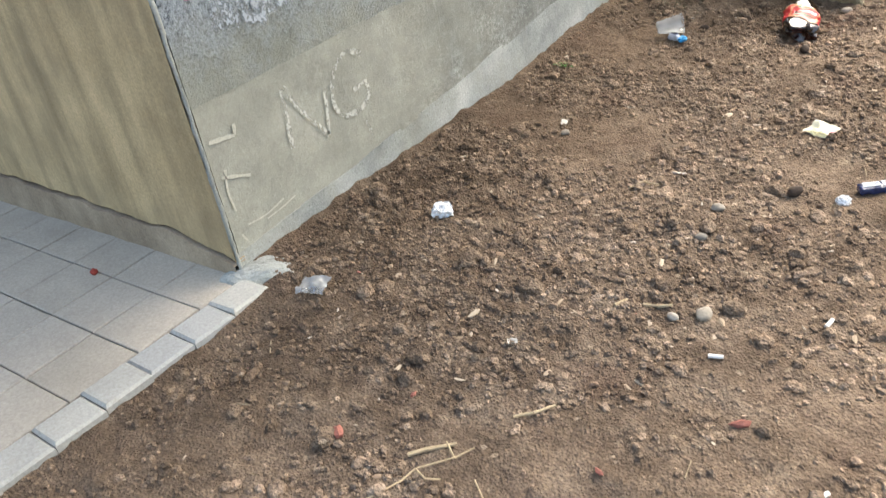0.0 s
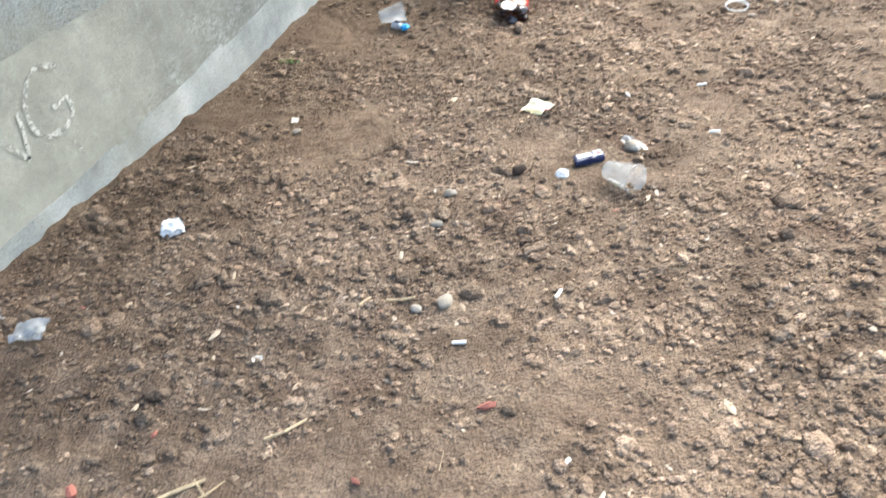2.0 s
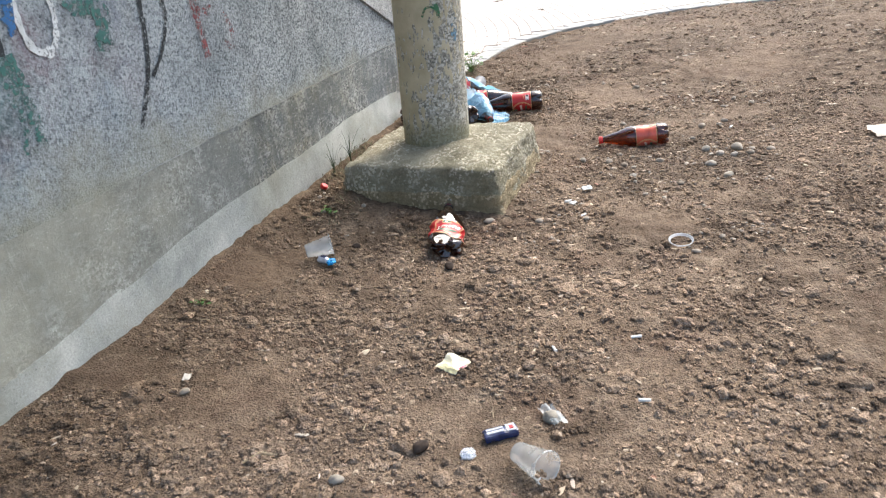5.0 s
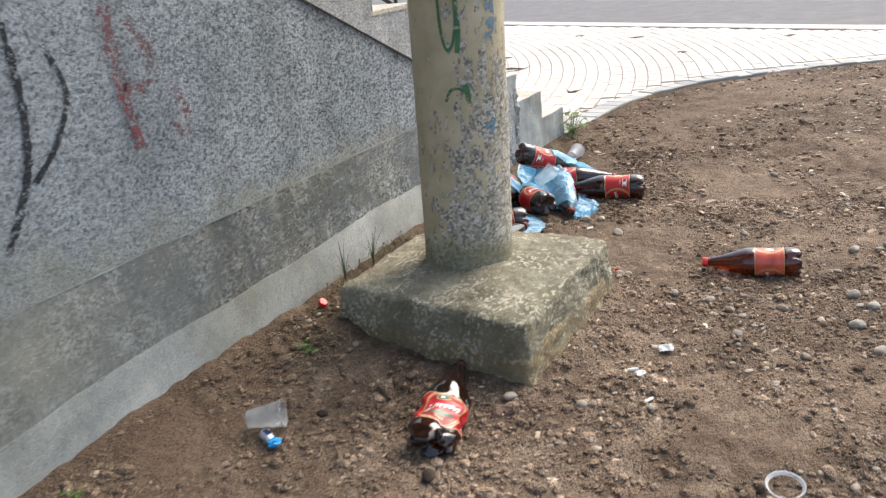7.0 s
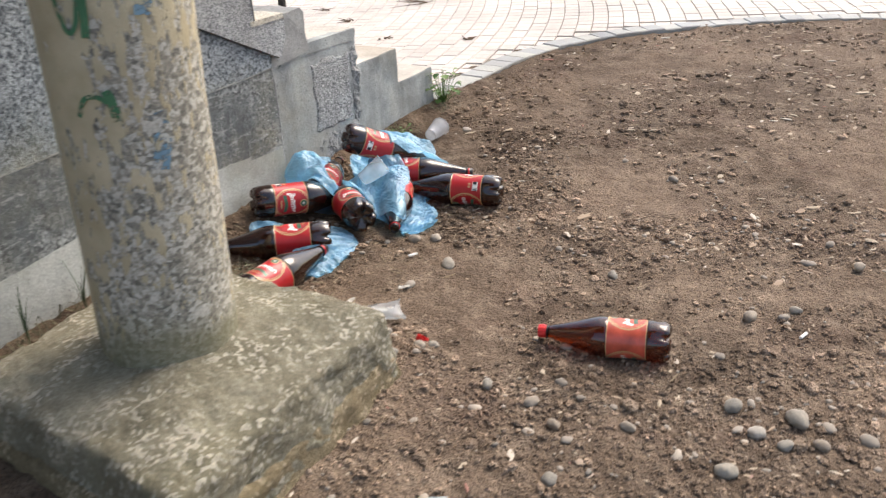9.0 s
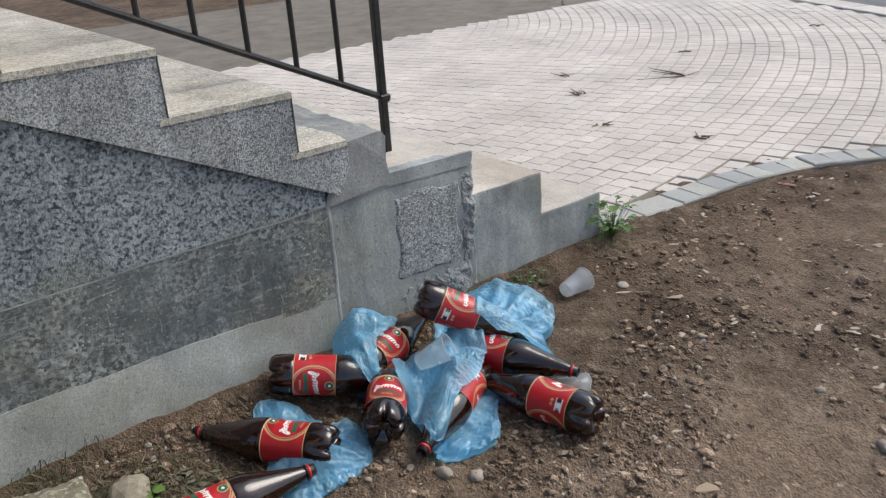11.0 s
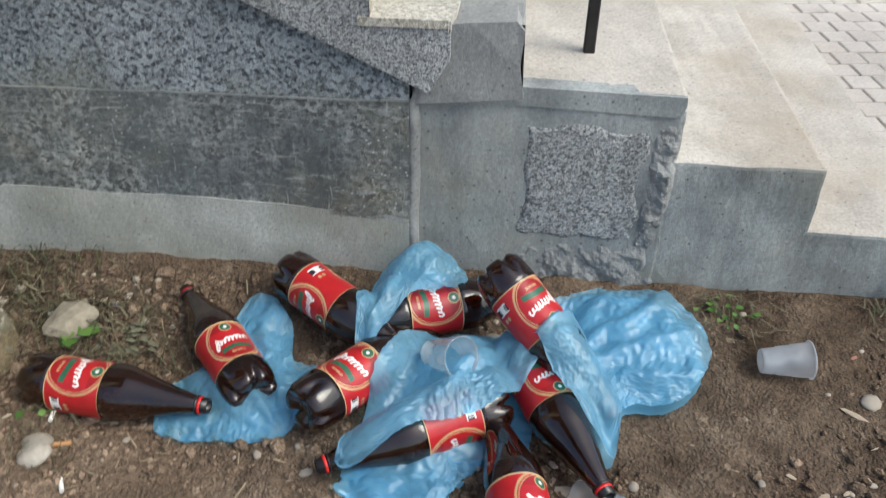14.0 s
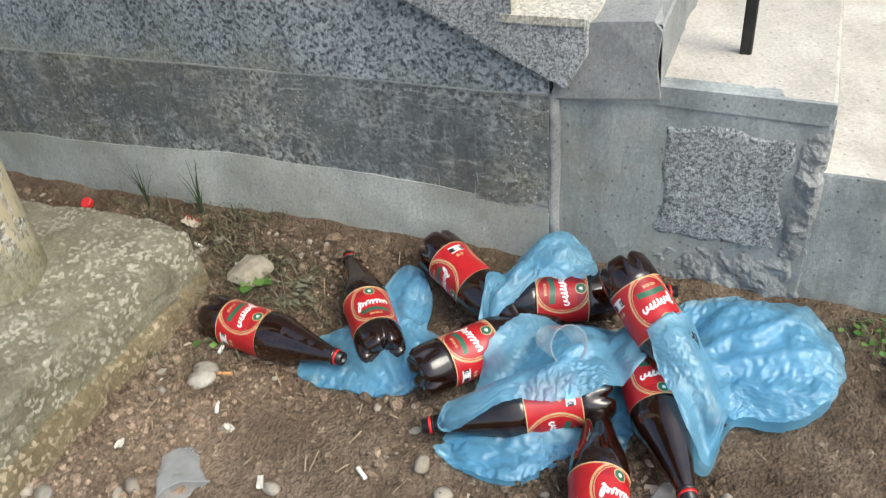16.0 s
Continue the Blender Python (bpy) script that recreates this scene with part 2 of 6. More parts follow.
def mat_render():
    """Stone-chip render; a pale wash and thin cement smears cover its older end."""
    k = mat_aggregate("stone_chip_render", (0.06, 0.07, 0.08), (0.43, 0.455, 0.47), 135, (0.42, 0.47, 0.48), (0.35, 0.61))
    c = k.bsdf.inputs["Base Color"].links[0].from_socket
    along = k.math("ADD", k.axis("Y"), k.math("MULTIPLY", k.noise(3, 5, 0.7), 1.6))
    wash = k.math("MULTIPLY", k.ramp(k.math("MULTIPLY", along, 0.2), [(0.6, 1.0), (0.92, 0.0)]), k.ramp(k.noise(85, 4, 0.75), [(0.4, 0.05), (0.6, 0.6)]))
    c = k.mix(wash, c, (0.46, 0.5, 0.52))
    old = k.math("MULTIPLY", k.ramp(k.math("MULTIPLY", along, 0.2), [(0.56, 1.0), (0.74, 0.0)]), k.ramp(k.axis("Z"), [(0.5, 0.0), (0.75, 1.0)]))
    cling = k.ramp(k.noise(70, 4, 0.7), [(0.42, 0.35), (0.6, 1.0)])
    for at, ink in (((3, 0, 0), (0.07, 0.17, 0.3)), ((0, 7, 2), (0.08, 0.2, 0.2)), ((5, 5, 9), (0.16, 0.08, 0.1)), ((9, 2, 4), (0.03, 0.04, 0.05))):
        spot = k.ramp(k.noise(3.6, 4, 0.6, k.stretched((1, 1, 0.8), at)), [(0.53, 0.0), (0.63, 0.8)])
        c = k.mix(k.math("MULTIPLY", k.math("MULTIPLY", spot, cling), old), c, ink)
    low = k.math("ADD", k.math("MULTIPLY", k.axis("Z"), -1.0), k.math("MULTIPLY", k.noise(7, 5, 0.7), 0.42))
    low = k.math("ADD", low, k.math("MULTIPLY", k.axis("Y"), -0.055))
    c = k.mix(k.ramp(low, [(0.0, 0.0), (0.02, 0.0)]), c, (0.3, 0.3, 0.24))
    film = k.ramp(k.math("ADD", low, 0.6), [(0.02, 0.0), (0.25, 0.9)])
    c = k.mix(film, c, k.ramp(k.noise(9, 5), [(0.3, (0.2, 0.2, 0.155)), (0.7, (0.33, 0.325, 0.26))]))
    k.colour(c)
    return k.mat


RENDER = mat_render()
TERRAZZO = mat_aggregate("terrazzo", (0.13, 0.135, 0.14), (0.58, 0.58, 0.57), 230, (0.62, 0.62, 0.62)).mat
TREAD = mat_aggregate("washed_tread", (0.36, 0.33, 0.28), (0.66, 0.62, 0.54), 170, (0.75, 0.72, 0.65)).mat
PATCH = mat_aggregate("chip_patch", (0.13, 0.135, 0.135), (0.5, 0.5, 0.49), 210, (0.7, 0.7, 0.68)).mat


def mat_band():
    """Cement band: olive and pale at one end, dark and scuffed at the other."""
    k = mat_cement("stained_band", (0.25, 0.255, 0.24), (0.085, 0.1, 0.105), (0.2, 0.185, 0.135), 0.35, 0.6)
    c = k.bsdf.inputs["Base Color"].links[0].from_socket
    chips = k.ramp(k.mix(0.35, k.noise(115, 3, 0.75), k.cells(120)), [(0.38, 0.25), (0.62, 2.3)])
    c = k.mix(k.ramp(k.noise(5, 5, 0.7), [(0.4, 0.15), (0.62, 0.85)]), c, k.mix(1.0, c, chips, "MULTIPLY"))
    blotch = k.ramp(k.noise(8, 6, 0.75), [(0.42, 0.0), (0.6, 0.6)])
    c = k.mix(blotch, c, (0.09, 0.1, 0.105))
    scuff = k.ramp(k.noise(30, 5, 0.8, k.stretched((1, 0.5, 1.6))), [(0.55, 0.0), (0.66, 0.7)])
    c = k.mix(scuff, c, (0.38, 0.38, 0.36))
    speck = k.ramp(k.cells(75, out="Distance"), [(0.1, 1.0), (0.22, 0.0)])
    speck = k.math("MULTIPLY", speck, k.ramp(k.noise(6, 5, 0.7), [(0.48, 0.0), (0.6, 0.8)]))
    c = k.mix(speck, c, (0.55, 0.56, 0.54))
    for at, flow in (((2, 0, 0), (1, 0.25, 2.2)), ((0, 5, 3), (1, 2.4, 0.3))):
        mark = k.ramp(k.noise(26, 4, 0.7, k.stretched(flow, at), 1.5), [(0.62, 0.0), (0.68, 0.5)])
        c = k.mix(mark, c, (0.42, 0.43, 0.41))
    along = k.math("ADD", k.axis("Y"), k.math("MULTIPLY", k.noise(2.5, 4), 1.4))
    c = k.mix(k.ramp(k.math("MULTIPLY", along, 0.25), [(0.58, 0.85), (0.98, 0.0)]), c, k.ramp(k.noise(6, 6, 0.7), [(0.3, (0.3, 0.29, 0.23)), (0.7, (0.48, 0.46, 0.37))]))
    k.colour(c)
    return k.mat


BAND = mat_band()
PLINTH = mat_cement("cement_plinth", (0.53, 0.53, 0.48), (0.25, 0.26, 0.24), (0.28, 0.27, 0.21), 0.5, 0.12).mat
OCHRE = mat_cement("ochre_plaster", (0.62, 0.46, 0.255), (0.46, 0.335, 0.18), (0.33, 0.245, 0.14), 0.15, 0.5).mat
GRIME = mat_cement("grimy_footing", (0.44, 0.34, 0.235), (0.25, 0.185, 0.125), None, 0.4, 0.3).mat
CONCRETE = mat_cement("grey_concrete", (0.42, 0.43, 0.412), (0.205, 0.218, 0.213), (0.29, 0.27, 0.215), 0.75, 0.45).mat
MORTAR = mat_cement("rough_mortar", (0.34, 0.335, 0.32), (0.18, 0.18, 0.175), None, 0.6, 0.1).mat
STEPTOP = mat_cement("worn_step", (0.62, 0.565, 0.49), (0.4, 0.355, 0.3), (0.4, 0.33, 0.25), 0.6, 0.0).mat


def mat_block(name, tint):
    k = Nodes(name, 0.92)
    c = k.ramp(k.noise(7, 6, 0.65), [(0.3, (0.235, 0.215, 0.16)), (0.5, (0.36, 0.335, 0.265)), (0.72, (0.5, 0.475, 0.4))])
    c = k.mix(k.ramp(k.noise(3.1, 5), [(0.52, 0.0), (0.7, 0.4)]), c, (0.2, 0.185, 0.09))
    chips = k.ramp(k.cells(120, out="Color"), [(0.62, 0.0), (0.7, 0.95)])
    chips = k.mix(k.ramp(k.noise(11, 3), [(0.42, 0.1), (0.58, 1.0)]), 0.0, chips)
    c = k.mix(chips, c, (0.72, 0.69, 0.62))
    c = k.mix(0.5, c, k.ramp(k.noise(130, 4, 0.75), [(0.32, 0.4), (0.68, 1.35)]), "MULTIPLY")
    c = k.mix(1.0, c, tint, "MULTIPLY")
    k.colour(c).bump(k.noise(40, 7, 0.8), 1.0, 0.022).bump(k.noise(170, 4, 0.7), 0.7, 0.005)
    return k.mat


def mat_pole():
    """Cream paint that has flaked off speckled concrete."""
    k = Nodes("flaked_cream_paint", 0.75)
    cream = k.ramp(k.noise(8, 4), [(0.3, (0.36, 0.295, 0.18)), (0.7, (0.56, 0.485, 0.33))])
    bare = k.ramp(k.mix(0.4, k.noise(150, 3, 0.75), k.cells(120)), [(0.32, (0.13, 0.124, 0.105)), (0.48, (0.3, 0.275, 0.22)), (0.64, (0.55, 0.52, 0.45))])
    tall = k.stretched((1, 1, 0.36))
    flake = k.math("ADD", k.noise(52, 5, 0.62, tall), k.math("MULTIPLY", k.noise(5, 4), 0.5))
    side = k.math("MULTIPLY", k.axis("X"), 0.75)
    low = k.ramp(k.axis("Z"), [(0.0, 0.2), (0.75, 0.0)])
    fac = k.math("ADD", k.math("ADD", flake, side), low)
    edge = k.ramp(fac, [(0.875, 0.0), (0.9, 1.0)])
    c = k.mix(edge, cream, bare)
    c = k.mix(k.ramp(k.math("ADD", k.math("MULTIPLY", k.axis("Z"), -4.5), k.noise(9, 4)), [(0.0, 0.0), (0.35, 0.75)]), c, (0.17, 0.155, 0.085))
    k.colour(c).bump(k.mix(0.5, k.ramp(fac, [(0.86, 1.0), (0.9, 0.0)]), k.noise(130, 3)), 0.7, 0.004)
    return k.mat


BLOCK, BLOCK_LOW, POLE = mat_block("mossy_concrete", (1.0, 0.96, 0.86)), mat_block("earthy_concrete", (0.95, 0.8, 0.6)), mat_pole()


def mat_paver(name, c0, c1, c2, roughness=0.7):
    k = Nodes(name, roughness, 0.5)
    info = k.t.nodes.new("ShaderNodeObjectInfo")
    geo = k.t.nodes.new("ShaderNodeNewGeometry")
    r = k.math("FRACT", k.math("ADD", info.outputs["Random"], geo.outputs["Random Per Island"]))
    c = k.ramp(r, [(0.0, c0), (0.5, c1), (1.0, c2)])
    at = k.t.nodes.new("ShaderNodeNewGeometry").outputs["Position"]
    c = k.mix(0.7, c, k.ramp(k.noise(1.6, 6, 0.65, at), [(0.3, 0.62), (0.62, 1.1)]), "MULTIPLY")
    c = k.mix(k.ramp(k.noise(9, 5, 0.7, at), [(0.58, 0.0), (0.75, 0.5)]), c, (0.3, 0.255, 0.2))
    c = k.mix(0.5, c, k.ramp(k.noise(150, 3, 0.6, at), [(0.3, 0.65), (0.7, 1.2)]), "MULTIPLY")
    k.colour(c).bump(k.noise(160, 4), 0.4, 0.002)
    return k.mat


PAVER = mat_paver("light_paver", (0.54, 0.47, 0.405), (0.57, 0.5, 0.435), (0.6, 0.53, 0.465))
TILE = mat_paver("grey_tile", (0.37, 0.325, 0.26), (0.42, 0.37, 0.3), (0.45, 0.4, 0.33))
EDGER = mat_paver("edging_brick", (0.3, 0.3, 0.29), (0.37, 0.36, 0.33), (0.43, 0.41, 0.355))
JOINT = mat_cement("sandy_joint", (0.21, 0.175, 0.135), (0.12, 0.1, 0.075), None, 0.3, 0.0).mat
ASPHALT = mat_cement("asphalt", (0.17, 0.16, 0.16), (0.12, 0.115, 0.115), None, 0.2, 0.0).mat
IRON = plain("black_iron", (0.02, 0.018, 0.017), 0.5, 0.4)
CHALK = plain("pale_scratch", (0.55, 0.52, 0.42), 0.9, 0.2, 200)


# ---------- setting: soil, paving, road ----------
def build_ground():
    xs = np.concatenate([-1.62 - np.geomspace(0.05, 300, 16)[::-1], np.arange(-1.6, 2.2, 0.0125), 2.2 + np.geomspace(0.05, 300, 22)])
    ys = np.concatenate([-0.62 - np.geomspace(0.05, 300, 14)[::-1], np.arange(-0.6, 6.4, 0.0125), np.arange(6.4, 9.4, 0.045), 9.4 + np.geomspace(0.1, 300, 12)])
    x, y = np.meshgrid(xs, ys, indexing="ij")
    z = ground_z(x, y)
    z = np.where((x < -1.75) | (y > 9.5), -0.06, z)
    return tagged(raw("ground", np.stack([x, y, z], -1).reshape(-1, 3), grid_faces(len(xs), len(ys))[:, ::-1], SOIL, smooth=True),
                  "bare brown trampled soil with clods and small stones", "soil", kind="structure")


ground = build_ground()


def scatter(count, seed, size, zone, flat=0.7, sink=0.3, long=1.0, level=1):
    """Many small lumps lying on the soil, as vertex and face arrays."""
    rng = np.random.default_rng(seed)
    bm = bmesh.new()
    bmesh.ops.create_icosphere(bm, subdivisions=level, radius=1.0)
    bm.verts.ensure_lookup_table()
    bv = np.array([v.co[:] for v in bm.verts])
    bf = np.array([[v.index for v in f.verts] for f in bm.faces])
    bm.free()
    x0, x1, y0, y1 = zone
    x, y = rng.uniform(x0, x1, count), rng.uniform(y0, y1, count)
    keep = fbm(x * 3.2, y * 3.2, 3, 31) + 0.3 * rng.random(count) > 0.6
    keep &= ~((x < -1.34) & (y < 1.17)) & ~((x < -0.58) & (x > -1.27) & (y > 3.4) & (y < 4.06))
    keep &= ~((y > 5.86) & (x < -1.45)) & ~((y > 6.6) & (np.hypot(x - 0.6, y - 6.0) > 2.1))
    x, y = x[keep], y[keep]
    n = len(x)
    s = np.clip(rng.lognormal(math.log(size), 0.5, n), size * 0.4, size * 3.4)
    z = ground_z(x, y) + s * (flat - sink) * 0.45
    a = rng.uniform(0, 2 * math.pi, n)
    v = bv[None] * (1 + rng.uniform(-0.32, 0.32, (n, len(bv), 1)) / level) * s[:, None, None]
    v = v * np.stack([rng.uniform(0.75, 1.35, n) * long, rng.uniform(0.65, 1.0, n), rng.uniform(0.5, 1.0, n) * flat], -1)[:, None]
    c, q = np.cos(a)[:, None], np.sin(a)[:, None]
    v = np.stack([v[..., 0] * c - v[..., 1] * q, v[..., 0] * q + v[..., 1] * c, v[..., 2]], -1) + np.stack([x, y, z], -1)[:, None]
    f = bf[None] + (np.arange(n) * len(bv))[:, None, None]
    return v.reshape(-1, 3), f.reshape(-1, 3)


for nm, cnt, sd, sz, zn in (("soil_clods", 100000, 3, 0.0037, (-1.43, 1.2, 0.2, 5.3)), ("soil_clods", 7500, 4, 0.0062, (-1.43, 1.7, 0.0, 6.2)), ("soil_clods", 7000, 34, 0.0068, (-1.43, 1.3, 0.3, 3.5)),
                            ("soil_clods", 2600, 24, 0.0082, (-1.43, 1.2, 0.35, 3.6)),
                            ("soil_clods", 5000, 14, 0.0052, (-1.43, -0.6, 3.9, 5.8)), ("soil_clods", 11000, 5, 0.006, (-1.4, 3.5, 5.0, 8.2))):
    v, f = scatter(cnt, sd, sz, zn, flat=0.85, sink=0.62 if sz > 0.006 else 0.35, level=2 if sz > 0.006 else 1)
    tagged(raw(nm, v, f, CLOD), "crumbled brown soil clods on the bare ground", "soil clods", kind="stuff")
for cnt, sd, sz, zn in ((3000, 8, 0.0034, (-1.42, 1.5, 0.2, 5.2)), (5000, 9, 0.0046, (-1.4, 3.4, 4.9, 8.1))):
    v, f = scatter(cnt, sd, sz, zn, flat=0.32, sink=0.05, long=2.0)
    tagged(raw("wood_chips", v, f, CHIP), "pale chips and grit strewn over the soil", "chips", kind="stuff")


GRAVEL = plain("grey_gravel", (0.3, 0.255, 0.205), 0.85, 0.4, 6)
v, f = scatter(1500, 44, 0.0055, (-1.43, 0.4, 3.2, 5.7), flat=0.7, sink=0.5, level=2)
tagged(raw("gravel", v, f, GRAVEL, smooth=True), "small grey and tan gravel lying on the soil", "gravel", kind="stuff")


def kerb_line():
    """Soil edge of the paving, as evenly spaced points."""
    ctrl = [(-1.495, 5.86), (-1.475, 6.1), (-1.455, 6.33), (-1.415, 6.7), (-1.3, 7.06), (-1.06, 7.4), (-0.66, 7.71), (-0.28, 7.93), (0.14, 8.07), (0.75, 8.1), (1.5, 7.97), (2.6, 7.6), (4.2, 6.9)]
    pts = []
    for i in range(len(ctrl) - 1):
        p0, p1, p2, p3 = (Vector(ctrl[max(0, min(len(ctrl) - 1, i + d))]) for d in (-1, 0, 1, 2))
        for u in np.linspace(0, 1, 24, endpoint=False):
            pts.append(0.5 * (2 * p1 + (p2 - p0) * u + (2 * p0 - 5 * p1 + 4 * p2 - p3) * u * u + (3 * p1 - p0 - 3 * p2 + p3) * u ** 3))
    pts = np.array([p[:] for p in pts])
    run = np.r_[0, np.cumsum(np.hypot(*np.diff(pts, axis=0).T))]
    s = np.arange(0, run[-1], 0.02)
    return np.stack([np.interp(s, run, pts[:, 0]), np.interp(s, run, pts[:, 1])], -1)


KERB = kerb_line()
PAVE_Z = 0.094


def road_edge(x):
    return 9.34 - 0.45 * x


def off_kerb(x, y):
    """Signed distance from the soil edge, positive on the paved side."""
    d2 = (KERB[:, 0] - x) ** 2 + (KERB[:, 1] - y) ** 2
    i = int(np.argmin(d2))
    j = min(max(i, 1), len(KERB) - 2)
    tx, ty = KERB[j + 1] - KERB[j - 1]
    return math.copysign(math.sqrt(d2[i]), tx * (y - KERB[i, 1]) - ty * (x - KERB[i, 0]))


def build_paving():
    # bed under the pavers: strip between the soil edge and the road
    k = KERB[::6]
    inner = [(x, y) for x, y in k]
    verts, faces = [], []
    for n, (x, y) in enumerate(inner):
        far = min(1.0, n / (len(inner) - 1))
        fx = -9 + 14 * far
        for w in (0.0, 0.5, 1.0):
            verts.append((x + (fx - x) * w + (0.004 if w == 0 else 0), y + (road_edge(fx) - y) * w, PAVE_Z - 0.008))
    faces = grid_faces(len(inner), 3)
    bed = tagged(raw("pavement", np.array(verts), faces, JOINT), "light concrete block paving laid in sweeping arcs", "paving", kind="structure")
    # skirt down to the soil
    sk = np.concatenate([np.c_[k, np.full(len(k), PAVE_Z - 0.008)], np.c_[k, np.full(len(k), 0.0)]])
    raw("edge_face", sk, grid_faces(2, len(k)), EDGER, bed)
    raw("bed", np.array([(-9, 5.84, PAVE_Z - 0.009), (-1.52, 5.84, PAVE_Z - 0.009), (-9, road_edge(-9), PAVE_Z - 0.009)]), [(0, 1, 2)], JOINT, bed)
    return bed


def paver_mesh(name, lx, ly, h, mat, bevel=0.004):
    bm = bmesh.new()
    a, b = lx / 2, ly / 2
    lo = [bm.verts.new((x, y, -h)) for x, y in ((-a, -b), (a, -b), (a, b), (-a, b))]
    mi = [bm.verts.new((x, y, -bevel)) for x, y in ((-a, -b), (a, -b), (a, b), (-a, b))]
    hi = [bm.verts.new((x, y, 0)) for x, y in ((-a + bevel, -b + bevel), (a - bevel, -b + bevel), (a - bevel, b - bevel), (-a + bevel, b - bevel))]
    bm.faces.new(hi)
    for i in range(4):
        j = (i + 1) % 4
        bm.faces.new((lo[i], lo[j], mi[j], mi[i]))
        bm.faces.new((mi[i], mi[j], hi[j], hi[i]))
    me = bpy.data.meshes.new(name)
    bm.to_mesh(me)
    bm.free()
    me.materials.append(mat)
    return me


def piece(name, me, parent, m):
    ob = new(name, me)
    ob.parent = parent
    ob.matrix_basis = m
    return ob


def mesh_arrays(me):
    return np.array([v.co[:] for v in me.vertices]), [list(p.vertices) for p in me.polygons]


def joined(name, me, poses, mat, parent):
    bv, bf = mesh_arrays(me)
    verts, faces = [], []
    for n, m in enumerate(poses):
        mm = np.array(m)
        verts.append(bv @ mm[:3, :3].T + mm[:3, 3])
        faces += [[i + n * len(bv) for i in f] for f in bf]
    ob = raw(name, np.concatenate(verts), faces, mat, parent)
    ob["kind"] = "stuff"
    return ob


# ---------- setting: the stair and its walls ----------
X_WALL = -1.465


def slab_z(y):
    """Lower edge of the stair slab over the side wall."""
    return 0.52 + (4.832 - y) * 0.487


def strip(name, y0, y1, low, high, x_face, material, parent, step=0.012, relief=0.0, seed=1, label="", x_back=None):
    """A facing on the side wall, between two uneven lines, with its own thickness."""
    ys = np.linspace(y0, y1, int((y1 - y0) / step) + 1)
    lo, hi = low(ys), high(ys)
    rows = 40
    w = np.linspace(0, 1, rows)[:, None]
    z = lo + (hi - lo) * w
    y = np.broadcast_to(ys, z.shape)
    x = np.full(z.shape, x_face) + relief * (fbm(y * 7, z * 7, 4, seed) - 0.5) * 2
    back = (x_back or x_face - 0.03)
    x = np.concatenate([np.full((1, len(ys)), back), x, np.full((1, len(ys)), back)])
    y = np.concatenate([y[:1], y, y[-1:]])
    z = np.concatenate([z[:1], z, z[-1:]])
    x = np.concatenate([np.full((rows + 2, 1), back), x, np.full((rows + 2, 1), back)], 1)
    y = np.concatenate([y[:, :1], y, y[:, -1:]], 1)
    z = np.concatenate([z[:, :1], z, z[:, -1:]], 1)
    return raw(name, np.stack([x, y, z], -1).reshape(-1, 3), grid_faces(x.shape[0], x.shape[1]), material, parent, label, smooth=False)


def plinth_top(y):
    return np.interp(y, [1.1, 1.37, 1.93, 2.5, 3.0, 3.5, 4.1, 4.4, 4.8], [0.095, 0.106, 0.145, 0.195, 0.235, 0.24, 0.272, 0.268, 0.236]) + 0.018 * (fbm(y * 5, y * 0, 4, 3) - 0.5)


def band_top(y):
    return np.interp(y, [1.1, 1.7, 2.6, 4.0, 4.8], [0.47, 0.476, 0.475, 0.49, 0.5]) + 0.004 * (fbm(y * 9, y * 0, 2, 8) - 0.5)


def build_stair_wall():
    wall = thing("wall_stair", label="side wall of the stair, stone-chip render over stained cement", category="wall", kind="structure")
    bm = bmesh.new()
    bm_profile(bm, [(1.16, -0.1), (4.79, -0.1), (4.79, slab_z(4.79) - 0.002), (1.16, slab_z(1.16) - 0.002)], X_WALL - 0.02, -4.6)
    part("core", bm, CONCRETE, wall)
    strip("chip_render", 1.152, 4.8, band_top, slab_z, X_WALL, RENDER, wall, relief=0.003, seed=3, label="grey stone-chip render with old paint stains")
    strip("cement_band", 1.153, 4.799, lambda y: plinth_top(y) - 0.01, lambda y: band_top(y) + 0.003 - 0.007 * smooth01((y - 2.4) / 0.4), X_WALL - 0.0005, BAND, wall, relief=0.003, seed=6, label="dark stained cement band")
    strip("score_line", 2.6, 4.798, lambda y: band_top(y) - 0.004, lambda y: band_top(y) - 0.001, X_WALL + 0.0012, CONCRETE, wall, label="thin pale ridge")
    strip("plinth", 1.145, 4.797, lambda y: 0 * y - 0.05, plinth_top, X_WALL + 0.0006, PLINTH, wall, relief=0.0025, seed=9, label="pale uneven cement plinth", x_back=X_WALL - 0.003)
    return wall


def step_profile(first_y, first_z, run, rise, count):
    pts = []
    y, z = first_y, first_z
    for _ in range(count):
        pts += [(y, z), (y - run, z)]
        y, z = y - run, z + rise
    return pts


